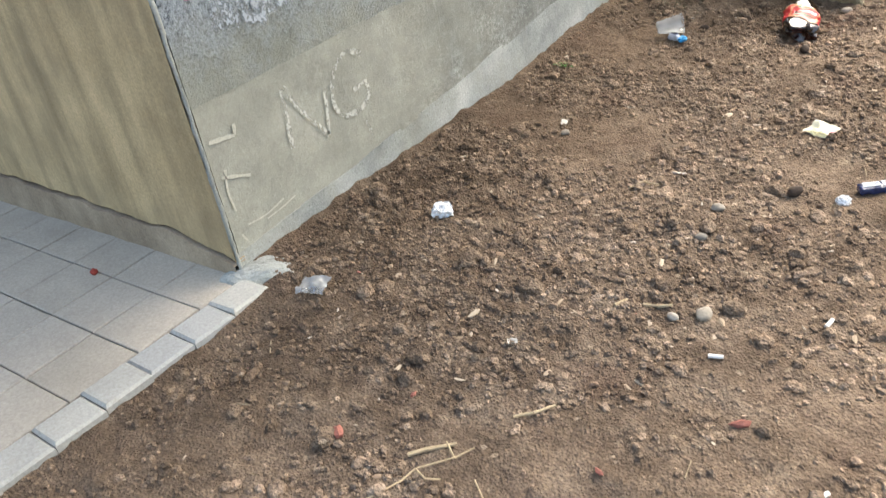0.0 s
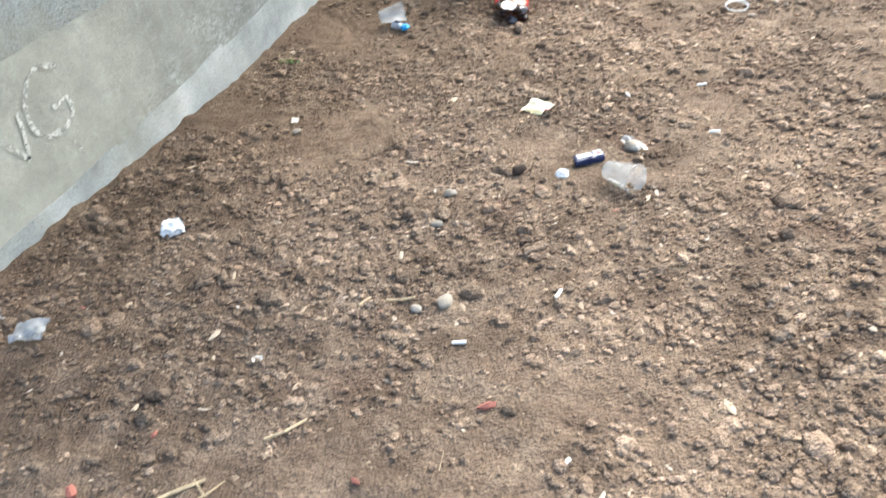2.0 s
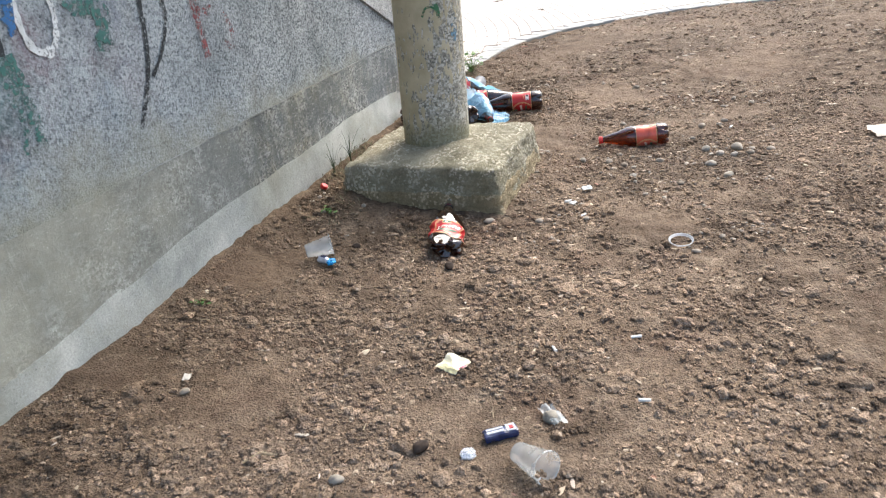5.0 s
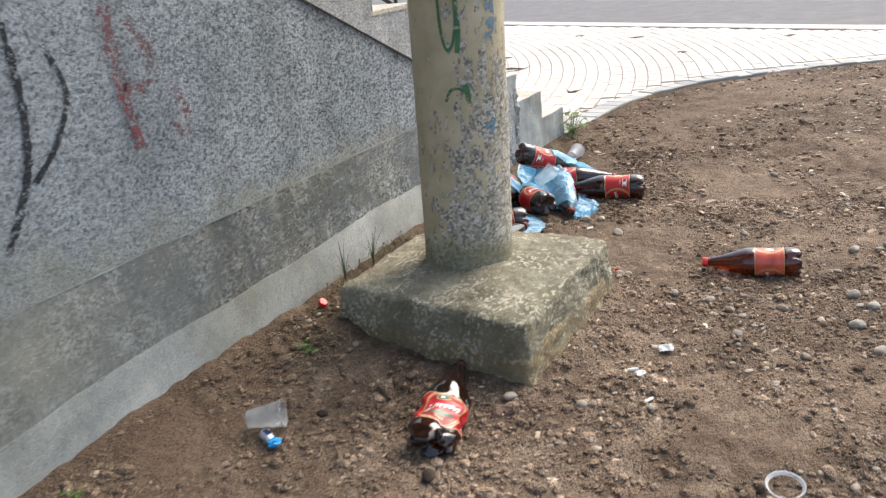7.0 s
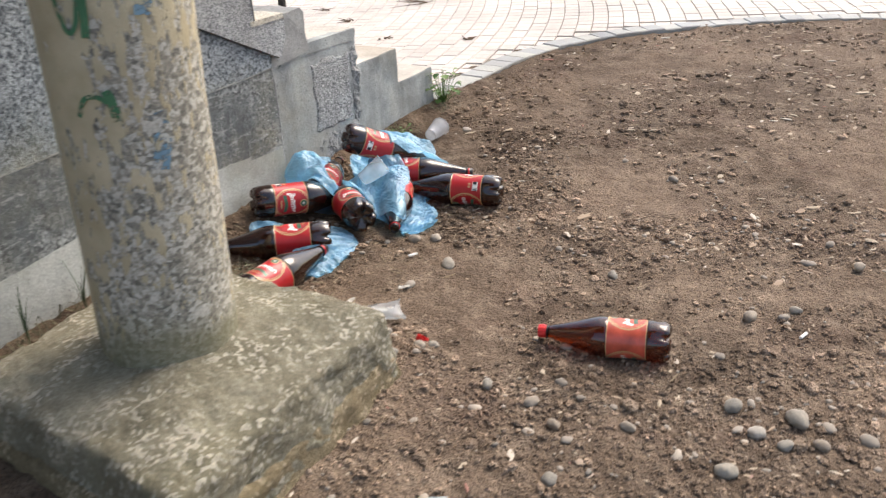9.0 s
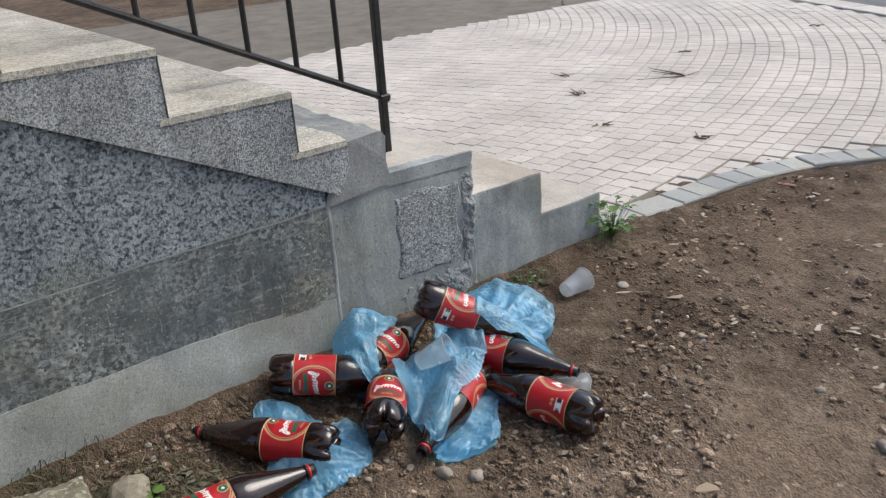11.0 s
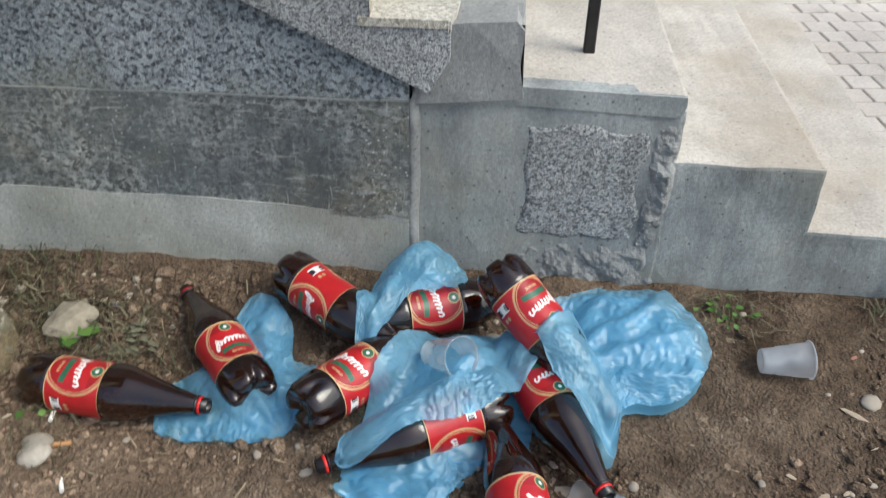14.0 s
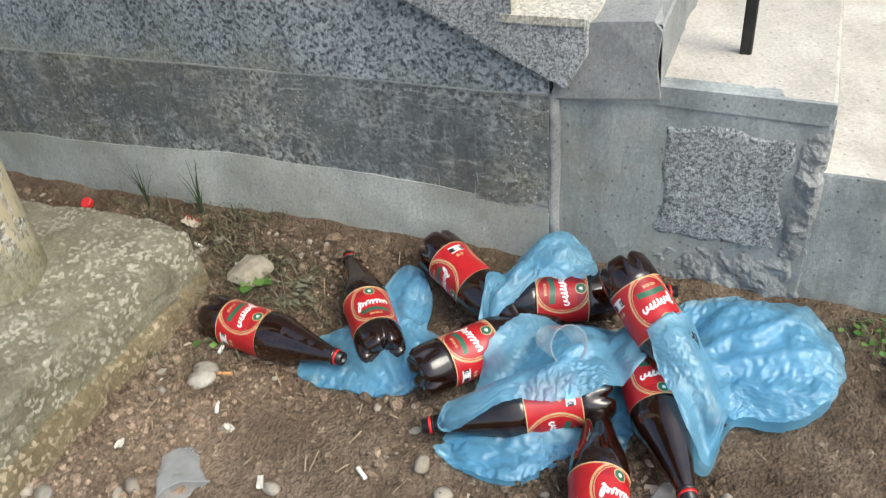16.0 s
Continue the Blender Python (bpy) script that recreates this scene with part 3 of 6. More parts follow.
def build_steps():
    stair = thing("stair", label="terrazzo stair, its lowest steps recast in grey concrete", category="stair", kind="structure")
    # old terrazzo flight with its side slab
    top = [(4.874, 0.654), (4.735, 0.654)] + step_profile(4.735, 0.8, 0.294, 0.146, 11)
    end_y, end_z = top[-1]
    outline = [(4.836, 0.521), (4.873, 0.585)] + top + [(1.15, end_z), (1.15, slab_z(1.15))]
    bm = bmesh.new()
    bm_profile(bm, outline, -1.452, -1.6)
    part("side_slab", bm, TERRAZZO, stair, "speckled grey terrazzo side")
    rng = np.random.default_rng(4)
    for n in range(-1, 11):
        yy, zz = (4.874, 0.654) if n < 0 else (4.735 - 0.294 * n, 0.8 + 0.146 * n)
        run = 0.139 if n < 0 else 0.294
        bm = bmesh.new()
        front = -1.449
        xs = np.linspace(-1.449, -4.6, 220 if n < 0 else 30)
        jag = (0.05 * (fbm(xs * 11, xs * 0 + n, 5, 21) - 0.42)) if n < 0 else 0 * xs
        a = [bm.verts.new((x, yy + 0.002 + j, zz + 0.003)) for x, j in zip(xs, jag)]
        b = [bm.verts.new((x, yy - run - 0.02, zz + 0.003)) for x in xs]
        c = [bm.verts.new((x, yy + 0.002 + j, zz - (0.02 if n < 0 else 0.15))) for x, j in zip(xs, jag)]
        for i in range(len(xs) - 1):
            bm.faces.new((a[i], a[i + 1], b[i + 1], b[i]))
            bm.faces.new((c[i], c[i + 1], a[i + 1], a[i]))
        d = [bm.verts.new((xs[0], yy + 0.002 + jag[0], zz - 0.012)), bm.verts.new((xs[0], yy - run - 0.02, zz - 0.012))]
        bm.faces.new((a[0], b[0], d[1], d[0]))
        bmesh.ops.recalc_face_normals(bm, faces=bm.faces[:])
        part("tread", bm, TREAD, stair, "worn washed-gravel tread" if n < 0 else "")
    # rough mortar ledge left where the old step broke off
    xs = np.linspace(-1.478, -4.6, 260)
    ys = np.linspace(4.83, 5.0, 16)
    x, yv = np.meshgrid(xs, ys, indexing="ij")
    yv = yv + 0.03 * (fbm(x * 8, yv * 8, 4, 41) - 0.5) * (yv > 4.98)
    zt = 0.648 + 0.03 * (fbm(x * 14, yv * 14, 5, 12) - 0.5)
    rows = [np.stack([x, yv, zt], -1)]
    verts = np.concatenate([rows[0], np.stack([x[:, -1:], yv[:, -1:] + 0.004, np.full((len(xs), 1), 0.51)], -1)], 1)
    m = verts.shape[1]
    face_list = grid_faces(len(xs), m)[:, ::-1].tolist()
    raw("mortar_ledge", verts.reshape(-1, 3), face_list, MORTAR, stair, "rough broken mortar ledge")
    bm = bmesh.new()
    bm_profile(bm, [(4.8, 0.49), (5.005, 0.51), (4.995, 0.57), (5.0, 0.635), (4.985, 0.652), (4.9, 0.648), (4.86, 0.64), (4.83, 0.58)], -1.47, -1.7)
    for v in bm.verts:
        v.co.x += 0.006 * noise.noise(v.co * 30)
    part("mortar_ledge", bm, MORTAR, stair, "rough broken mortar end")
    # recast concrete steps
    for y0, y1, z1, z0 in ((4.8, 5.296, 0.527, -0.05), (5.296, 5.575, 0.39, -0.05), (5.575, 5.85, 0.25, -0.05)):
        bm = bmesh.new()
        yb = y0 - 0.12 if y0 > 4.9 else y0
        bm_box(bm, (-4.6, yb + 0.003, z0), (-1.482 - 0.002 * (y0 > 5), y1, z1), 0.007, 2)
        bmesh.ops.subdivide_edges(bm, edges=[e for e in bm.edges if e.calc_length() > 0.2], cuts=10, use_grid_fill=True)
        for v in bm.verts:
            if v.co.x > -4.5:
                v.co += 0.004 * noise.noise_vector(v.co * 14)
        o = part("step", bm, [CONCRETE, STEPTOP], stair, "recast grey concrete step")
        for p in o.data.polygons:
            p.material_index = 1 if p.normal.z > 0.8 else 0
    # screed overhang over the infill panel and the old chip patch
    bm = bmesh.new()
    bm_profile(bm, [(4.86, 0.487), (5.0, 0.493), (5.288, 0.484), (5.297, 0.505), (5.294, 0.524), (5.0, 0.53), (4.85, 0.526)], -1.4785, -1.52)
    for v in bm.verts:
        v.co += 0.002 * noise.noise_vector(v.co * 25)
    part("screed_lip", bm, CONCRETE, stair, "smeared grey screed edge")
    return stair


build_stair_wall()
stair = build_steps()


def build_chip_patch():
    """Older stone-chip panel showing in the side of the concrete step."""
    ys, zs = np.linspace(5.01, 5.25, 60), np.linspace(0.2, 0.46, 60)
    y, z = np.meshgrid(ys, zs, indexing="ij")
    edge = np.minimum(np.minimum(y - ys[0], ys[-1] - y), np.minimum(z - zs[0], zs[-1] - z)) + 0.03 * (fbm(y * 22, z * 22, 3, 2) - 0.5)
    x = -1.484 + 0.006 * smooth01((edge - 0.004) / 0.012) + 0.0025 * (fbm(y * 90, z * 90, 2, 7) - 0.5) - 0.01 * (edge < 0.002)
    raw("chip_patch", np.stack([x, y, z], -1).reshape(-1, 3), grid_faces(60, 60)[:, ::-1], PATCH, stair, "patch of old stone chippings")
    # crumbled mortar along its foot and side, and the seam against the old wall
    def crust(name, ys, zs, thick, seed, label, cut):
        y, z = np.meshgrid(ys, zs, indexing="ij")
        u, w = (y - ys[0]) / (ys[-1] - ys[0]) * 2 - 1, (z - zs[0]) / (zs[-1] - zs[0]) * 2 - 1
        rough = fbm(y * 38, z * 38, 5, seed)
        h = thick * (1.6 * rough - cut * np.maximum(np.abs(u) ** 3, np.abs(w) ** 3) - 0.25)
        h = np.maximum(h + 0.004 * (fbm(y * 110, z * 110, 2, seed + 3) - 0.5), -0.012)
        raw(name, np.stack([-1.483 + h, y, z], -1).reshape(-1, 3), grid_faces(len(ys), len(zs))[:, ::-1], MORTAR, stair, label)
    crust("crumbled_mortar", np.linspace(4.99, 5.31, 110), np.linspace(0.03, 0.205, 64), 0.013, 51, "crumbled mortar under the patch", 1.0)
    crust("crumbled_mortar", np.linspace(5.245, 5.3, 22), np.linspace(0.18, 0.49, 90), 0.016, 53, "crumbled mortar beside the patch", 0.9)
    ys, zs = np.linspace(4.792, 4.82, 12), np.linspace(0.03, 0.5, 150)
    y, z = np.meshgrid(ys, zs, indexing="ij")
    x = -1.472 + 0.012 * (1 - ((y - 4.804) / 0.014) ** 2) * (0.4 + fbm(y * 20, z * 22, 4, 61)) - 0.006 - 0.02 * (np.abs(y - 4.806) > 0.012)
    raw("seam", np.stack([x, y + 0.012 * (fbm(z * 9, z * 0, 3, 5) - 0.5), z], -1).reshape(-1, 3), grid_faces(12, 150)[:, ::-1], MORTAR, stair, "rough cement seam")


build_chip_patch()


def build_back_wall():
    wall = thing("wall_ochre", label="ochre plastered end wall with a cracked grimy foot", category="wall", kind="structure")
    def face(name, z0, z1, y_of, mat, label, rows=50):
        xs = np.linspace(-1.462, -4.6, 150)
        w = np.linspace(0, 1, rows)
        x = np.broadcast_to(xs, (rows, 150))
        z = z0(xs) + (z1(xs) - z0(xs)) * w[:, None]
        y = y_of(x, z)
        back = np.full((1, 150), 1.165)
        x2, y2, z2 = np.concatenate([x[:1], x, x[-1:]]), np.concatenate([back, y, back]), np.concatenate([z[:1], z, z[-1:]])
        raw(name, np.stack([x2, y2, z2], -1).reshape(-1, 3), grid_faces(rows + 2, 150)[:, ::-1], mat, wall, label)
    crack = lambda x: 0.135 + 0.03 * (fbm(x * 6, x * 0, 4, 14) - 0.5) * 2 + 0.02 * smooth01((-1.9 - x) / 0.5) - 0.06 * smooth01((x + 1.75) / 0.3)
    face("plaster", crack, lambda x: 0 * x + 2.4, lambda x, z: 1.135 + 0.006 * (fbm(x * 4, z * 4, 4, 15) - 0.5), OCHRE, "yellowish plaster with damp stains")
    face("footing", lambda x: 0 * x - 0.05, lambda x: crack(x) - 0.003 - 0.016 * fbm(x * 17, x * 0, 3, 71), lambda x, z: 1.13 + 0.012 * (fbm(x * 9, z * 9, 4, 16) - 0.5), GRIME, "grimy cement footing")
    zs, ang = np.linspace(0.03, 2.35, 260), np.arange(8) * math.pi / 4
    a, z = np.meshgrid(ang, zs)
    r = 0.0035 + 0.007 * fbm(z * 40, a * 0.8, 3, 33) ** 2
    edge = np.stack([-1.461 + r * np.cos(a), 1.142 + r * np.sin(a), z], -1).reshape(-1, 3)
    raw("worn_corner", edge, grid_faces(260, 8, True), PLINTH, wall, "chipped pale corner edge", smooth=True)
    return wall


build_back_wall()


def build_shade_slab():
    """Plain slab on the column, unseen, added to shade the wall and ground."""
    bm = bmesh.new()
    bm_box(bm, (-4.6, 1.2, 3.43), (0.2, 4.1, 3.62), 0.01)
    tagged(part("ceiling", bm, CONCRETE), "unseen plain grey concrete slab on the column, added for shade", "ceiling", kind="structure")


build_shade_slab()


def build_rail():
    rail = thing("stair_railing", pose(-1.66, 5.13, 0.53), "black painted iron stair railing with thin balusters", "railing")
    bm = bmesh.new()
    bm_box(bm, (-0.011, -0.011, -0.02), (0.011, 0.011, 1.0), 0.003)
    part("post", bm, IRON, rail)
    bm = bmesh.new()
    bm_box(bm, (-0.016, -0.016, 0.148), (0.016, 0.02, 0.163), 0.004)
    part("weld_collar", bm, IRON, rail)
    slope = 0.468
    for name, z in (("bottom_rail", 0.155), ("top_rail", 0.94)):
        bm = bmesh.new()
        bm_tube(bm, (0, 0.02, z - 0.01), (0, -2.6, z + 2.6 * slope), 0.009 if z < 0.5 else 0.014, 8)
        part(name, bm, IRON, rail)
    me = None
    for n in range(1, 20):
        y = -0.128 * n
        bm = bmesh.new()
        bm_tube(bm, (0, y, 0.157 - y * slope), (0, y, 0.935 - y * slope), 0.0075, 8)
        part("baluster", bm, IRON, rail)
    for y in (-1.03, -2.06):
        bm = bmesh.new()
        bm_box(bm, (-0.011, y - 0.011, -0.1 - y * slope), (0.011, y + 0.011, 0.95 - y * slope), 0.003)
        part("post", bm, IRON, rail)
    return rail


build_rail()


# ---------- column on its footing ----------
def build_block():
    block = thing("column_footing", pose(-0.923, 3.753, 0.0, 0, 0, 0), "square mossy cast concrete footing with worn chipped edges", "footing")

    def course(name, half, z0, z1, seed, cuts, label, mat):
        bm = bmesh.new()
        bm_box(bm, (-half[0], -half[1], z0), (half[0], half[1], z1))
        bmesh.ops.subdivide_edges(bm, edges=bm.edges[:], cuts=cuts, use_grid_fill=True)
        shift = Vector((seed, seed * 0.7, 0))
        for v in bm.verts:
            c = v.co.copy()
            flare = 1 + 0.04 * max(0.0, min(1.0, (0.212 - c.z) / 0.2))
            # worn edges: pull them in to an uneven rounded box
            r = 0.012 + 0.016 * abs(noise.noise(c * 7 + shift))
            q = Vector((max(-half[0] + r, min(half[0] - r, c.x)), max(-half[1] + r, min(half[1] - r, c.y)), min(z1 - r, c.z)))
            d = c - q
            if sum(1 for a in d if abs(a) > 1e-5) > 1:
                c = q + d.normalized() * r
            # broken back corner
            if c.x < -0.2 and c.y > 0.24:
                c += Vector((0.02, -0.02, 0)) * min(1, (-c.x - 0.2 + c.y - 0.24) / 0.22)
            c.y -= c.x / 0.327 * (0.024 - 0.012 * c.y / 0.305)
            if c.z > 0.15:
                c.z += 0.04 * max(0.0, 1 - (max(abs(c.x), abs(c.y)) / 0.31) ** 2) - 0.006
            c.x *= flare
            c.y *= flare
            v.co = c + 0.008 * noise.noise_vector(c * 8 + shift) + 0.007 * noise.noise_vector(c * 28 + shift) + 0.004 * noise.noise_vector(c * 70 + shift)
        part(name, bm, mat, block, label, smooth=True)

    course("base_course", (0.332, 0.311), -0.2, 0.112, 3.0, 40, "earth-stained lower course", BLOCK_LOW)
    course("cap_course", (0.327, 0.305), 0.05, 0.212, 8.0, 56, "speckled weathered cap", BLOCK)
    return block


build_block()
COLUMN = (-0.934, 3.756, 0.236, -1.2, 2.4)


def ribbon_on_column(bm, points, width, radius):
    """A brush stroke round the column: points of (degrees, height)."""
    prev = None
    for n, (a, z) in enumerate(points):
        t0, t1 = points[max(0, n - 1)], points[min(len(points) - 1, n + 1)]
        da, dz = radians(t1[0] - t0[0]) * radius, t1[1] - t0[1]
        ln = math.hypot(da, dz) or 1
        wa, wz = -dz / ln * width / 2, da / ln * width / 2
        pair = []
        for s in (-1, 1):
            ang = radians(a) + s * wa / radius
            pair.append(bm.verts.new((radius * math.cos(ang), radius * math.sin(ang), z + s * wz)))
        if prev:
            bm.faces.new((prev[0], prev[1], pair[1], pair[0]))
        prev = pair


def curve_points(ctrl, steps=10):
    out = []
    for i in range(len(ctrl) - 1):
        p = [Vector(ctrl[max(0, min(len(ctrl) - 1, i + d))]) for d in (-1, 0, 1, 2)]
        for u in np.linspace(0, 1, steps, endpoint=False):
            out.append(tuple(0.5 * (2 * p[1] + (p[2] - p[0]) * u + (2 * p[0] - 5 * p[1] + 4 * p[2] - p[3]) * u * u + (3 * p[1] - p[0] - 3 * p[2] + p[3]) * u ** 3)))
    out.append(tuple(ctrl[-1]))
    return out


def worn_paint(name, c, cover, scale=70):
    """Paint that clings only to the high chips."""
    k = Nodes(name, 0.8)
    k.colour(k.ramp(k.noise(30, 4), [(0.3, tuple(v * 0.7 for v in c)), (0.7, c)]))
    see = k.t.nodes.new("ShaderNodeBsdfTransparent")
    mixer = k.t.nodes.new("ShaderNodeMixShader")
    k.put(mixer.inputs[0], k.ramp(k.math("ADD", k.noise(scale, 3, 0.7), k.math("MULTIPLY", k.noise(7, 3), 0.4)), [(cover, 0.0), (cover + 0.12, 1.0)]))
    k.link(k.bsdf.outputs[0], mixer.inputs[1])
    k.link(see.outputs[0], mixer.inputs[2])
    k.link(mixer.outputs[0], k.out.inputs["Surface"])
    return k.mat


GREEN_PAINT = worn_paint("green_paint", (0.08, 0.2, 0.1), 0.72, 60)
BLUE_PAINT = worn_paint("faded_blue_paint", (0.2, 0.33, 0.42), 0.62, 45)


def build_column():
    col = thing("column", pose(*COLUMN), "round concrete column with flaking cream paint", "column")
    sides, rows = 64, 90
    zs = np.linspace(-0.02, 3.2, rows)
    ang = np.arange(sides) * 2 * math.pi / sides
    a, z = np.meshgrid(ang, zs)
    r = 0.1345 - 0.001 * z + 0.004 * (fbm(np.cos(a) * 3 + 9, z * 6 + np.sin(a) * 3, 4, 6) - 0.5)
    v = np.stack([r * np.cos(a), r * np.sin(a), z], -1).reshape(-1, 3)
    f = grid_faces(rows, sides, True).tolist() + [list(range((rows - 1) * sides, rows * sides))]
    raw("shaft", v, f, POLE, col, smooth=True)
    bm = bmesh.new()
    ribbon_on_column(bm, curve_points([(-82, 0.80), (-80, 0.70), (-74, 0.64), (-66, 0.66), (-62, 0.74), (-64, 0.82)]), 0.008, 0.1377)
    ribbon_on_column(bm, curve_points([(-63, 0.84), (-62, 0.76), (-60, 0.69), (-62, 0.63)]), 0.013, 0.1377)
    ribbon_on_column(bm, curve_points([(-78, 0.50), (-72, 0.53), (-63, 0.535), (-56, 0.525)]), 0.008, 0.1377)
    ribbon_on_column(bm, curve_points([(-56, 0.545), (-53, 0.525), (-51, 0.49)]), 0.016, 0.1377)
    ribbon_on_column(bm, curve_points([(-70, 0.835), (-62, 0.85), (-54, 0.845)]), 0.012, 0.1377)
    part("green_scrawl", bm, GREEN_PAINT, col, "green painted scrawl")
    bm = bmesh.new()
    ribbon_on_column(bm, curve_points([(-22, 0.78), (-20, 0.72), (-23, 0.66)]), 0.03, 0.1377)
    ribbon_on_column(bm, curve_points([(-26, 0.5), (-23, 0.46), (-28, 0.4)]), 0.03, 0.1377)
    ribbon_on_column(bm, curve_points([(-98, 0.885), (-80, 0.895), (-62, 0.89), (-40, 0.9)]), 0.02, 0.1377)
    part("blue_smear", bm, BLUE_PAINT, col, "faded blue paint smear")
    return col


build_column()


# ---------- small paving by the wall corner ----------
def build_corner_paving():
    pav = thing("pavement", label="grey square concrete tiles edged with small bricks", category="paving", kind="structure")
    bm = bmesh.new()
    bm_box(bm, (-4.6, -0.9, -0.1), (-1.362, 1.14, 0.03))
    part("bed", bm, JOINT, pav)
    me = paver_mesh("tile", 0.1725, 0.1725, 0.03, TILE, 0.002)
    rng = random.Random(3)
    for i in range(9):
        for j in range(13):
            x, y = -1.535 - 0.176 * i, 1.078 - 0.176 * j
            piece("tile", me, pav, pose(x, y, 0.043 + rng.uniform(-0.0015, 0.0015), rng.uniform(-0.5, 0.5), rng.uniform(-0.5, 0.5), 0))
    eb = paver_mesh("edging_brick", 0.094, 0.115, 0.045, EDGER, 0.006)
    for n in range(19):
        piece("edging_brick", eb, pav, pose(-1.397 + rng.uniform(-0.004, 0.004), 1.07 - 0.1165 * n, 0.046 + rng.uniform(-0.003, 0.003), rng.uniform(-1.5, 1.5), rng.uniform(0, 3), rng.uniform(-2, 2)))
    # cement lump at the wall's foot
    bm = bmesh.new()
    r = bmesh.ops.create_icosphere(bm, subdivisions=4, radius=1, matrix=Matrix.Diagonal((0.1, 0.058, 0.028, 1)))
    for v in bm.verts:
        v.co += 0.007 * noise.noise_vector(v.co * 20) + 0.003 * noise.noise_vector(v.co * 80)
    o = part("cement_lump", bm, PLINTH, pav, "splashed cement at the corner")
    o.matrix_basis = pose(-1.43, 1.17, 0.034, 0, 0, 40)
    bm = bmesh.new()
    bmesh.ops.create_icosphere(bm, subdivisions=2, radius=0.012, matrix=Matrix.Diagonal((1, 0.8, 0.7, 1)))
    for v in bm.verts:
        v.co += 0.004 * noise.noise_vector(v.co * 200)
    crumb = part("brick_crumb", bm, plain("red_crumb", (0.3, 0.05, 0.035), 0.9))
    crumb.matrix_basis = pose(-1.86, 0.98, 0.05)
    tagged(crumb, "small dark red crumb lying on the tiles", "crumb")


build_corner_paving()


# ---------- bottles ----------
def glossed(k, shader, base, gloss, roughness, normal):
    """Lays a clear reflecting skin over a shader."""
    shine = k.t.nodes.new("ShaderNodeBsdfGlossy")
    shine.inputs["Roughness"].default_value = roughness
    edge = k.t.nodes.new("ShaderNodeLayerWeight")
    edge.inputs["Blend"].default_value = 0.5
    top = k.t.nodes.new("ShaderNodeMixShader")
    if normal:
        k.link(normal, shine.inputs["Normal"])
        k.link(normal, edge.inputs["Normal"])
    k.link(k.math("ADD", k.math("MULTIPLY", k.math("POWER", edge.outputs["Facing"], 3.0), gloss), base), top.inputs[0])
    k.link(shader, top.inputs[1])
    k.link(shine.outputs[0], top.inputs[2])
    k.link(top.outputs[0], k.out.inputs["Surface"])


def mat_amber(name="amber_plastic", thin=0.3, tint=(0.55, 0.17, 0.045)):
    k = Nodes(name, 0.3, 0.0)
    k.colour(k.ramp(k.noise(25, 3), [(0.3, (0.008, 0.003, 0.002)), (0.7, (0.026, 0.009, 0.005))]))
    k.bump(k.noise(18, 2), 0.2, 0.004)
    see = k.t.nodes.new("ShaderNodeBsdfTransparent")
    see.inputs[0].default_value = (*tint, 1)
    mixer = k.t.nodes.new("ShaderNodeMixShader")
    mixer.inputs[0].default_value = thin
    k.link(k.bsdf.outputs[0], mixer.inputs[1])
    k.link(see.outputs[0], mixer.inputs[2])
    glossed(k, mixer.outputs[0], 0.07, 0.75, 0.03, k.bsdf.inputs["Normal"].links[0].from_socket)
    return k.mat


def film(name, c, clear, alpha, roughness=0.25, crease=0.5, sheen=0.05):
    """Thin translucent plastic."""
    k = Nodes(name, 0.6, 0.0)
    k.colour(k.ramp(k.noise(14, 4, 0.6), [(0.3, tuple(v * 0.88 for v in c)), (0.7, c)]))
    normal = None
    if crease:
        k.bump(k.cells(17, k.stretched((1, 0.34, 1)), "Distance", "DISTANCE_TO_EDGE"), crease, 0.022)
        k.bump(k.cells(42, k.stretched((0.3, 1, 1), (3, 1, 0)), "Distance", "DISTANCE_TO_EDGE"), crease * 0.6, 0.01)
        k.bump(k.noise(160, 3, 0.7, k.stretched((1, 0.4, 1)), 1.0), crease * 0.5, 0.003)
        normal = k.bsdf.inputs["Normal"].links[0].from_socket
    lit = k.t.nodes.new("ShaderNodeBsdfTranslucent")
    lit.inputs[0].default_value = (*c, 1)
    m1 = k.t.nodes.new("ShaderNodeMixShader")
    m1.inputs[0].default_value = 0.5
    k.link(k.bsdf.outputs[0], m1.inputs[1])
    k.link(lit.outputs[0], m1.inputs[2])
    see = k.t.nodes.new("ShaderNodeBsdfTransparent")
    see.inputs[0].default_value = (*clear, 1)
    m2 = k.t.nodes.new("ShaderNodeMixShader")
    k.put(m2.inputs[0], k.ramp(k.noise(9, 3), [(0.35, max(0, alpha - 0.14)), (0.65, min(1, alpha + 0.14))]))
    k.link(m1.outputs[0], m2.inputs[1])
    k.link(see.outputs[0], m2.inputs[2])
    glossed(k, m2.outputs[0], sheen, 0.4, roughness, normal)
    return k.mat


AMBER = mat_amber()
# lit copy of the amber: backlight through the bottle put into its tint
BACKLIT_AMBER = mat_amber("sunlit_amber_plastic", 0.52, (0.7, 0.24, 0.07))
BLUE_FILM = film("blue_bag_film", (0.34, 0.73, 1.0), (0.55, 0.85, 1.0), 0.48, 0.32, 0.26, 0.05)
CLEAR_PLASTIC = film("clear_plastic", (0.75, 0.77, 0.78), (0.97, 0.98, 0.98), 0.64, 0.08, 0.1)
WHITE_PLASTIC = film("milky_plastic", (0.75, 0.77, 0.8), (0.95, 0.96, 0.97), 0.42, 0.2, 0.1)
RED_LABEL = plain("red_label", (0.43, 0.013, 0.017), 0.35, 0.12, 40, 0.5)
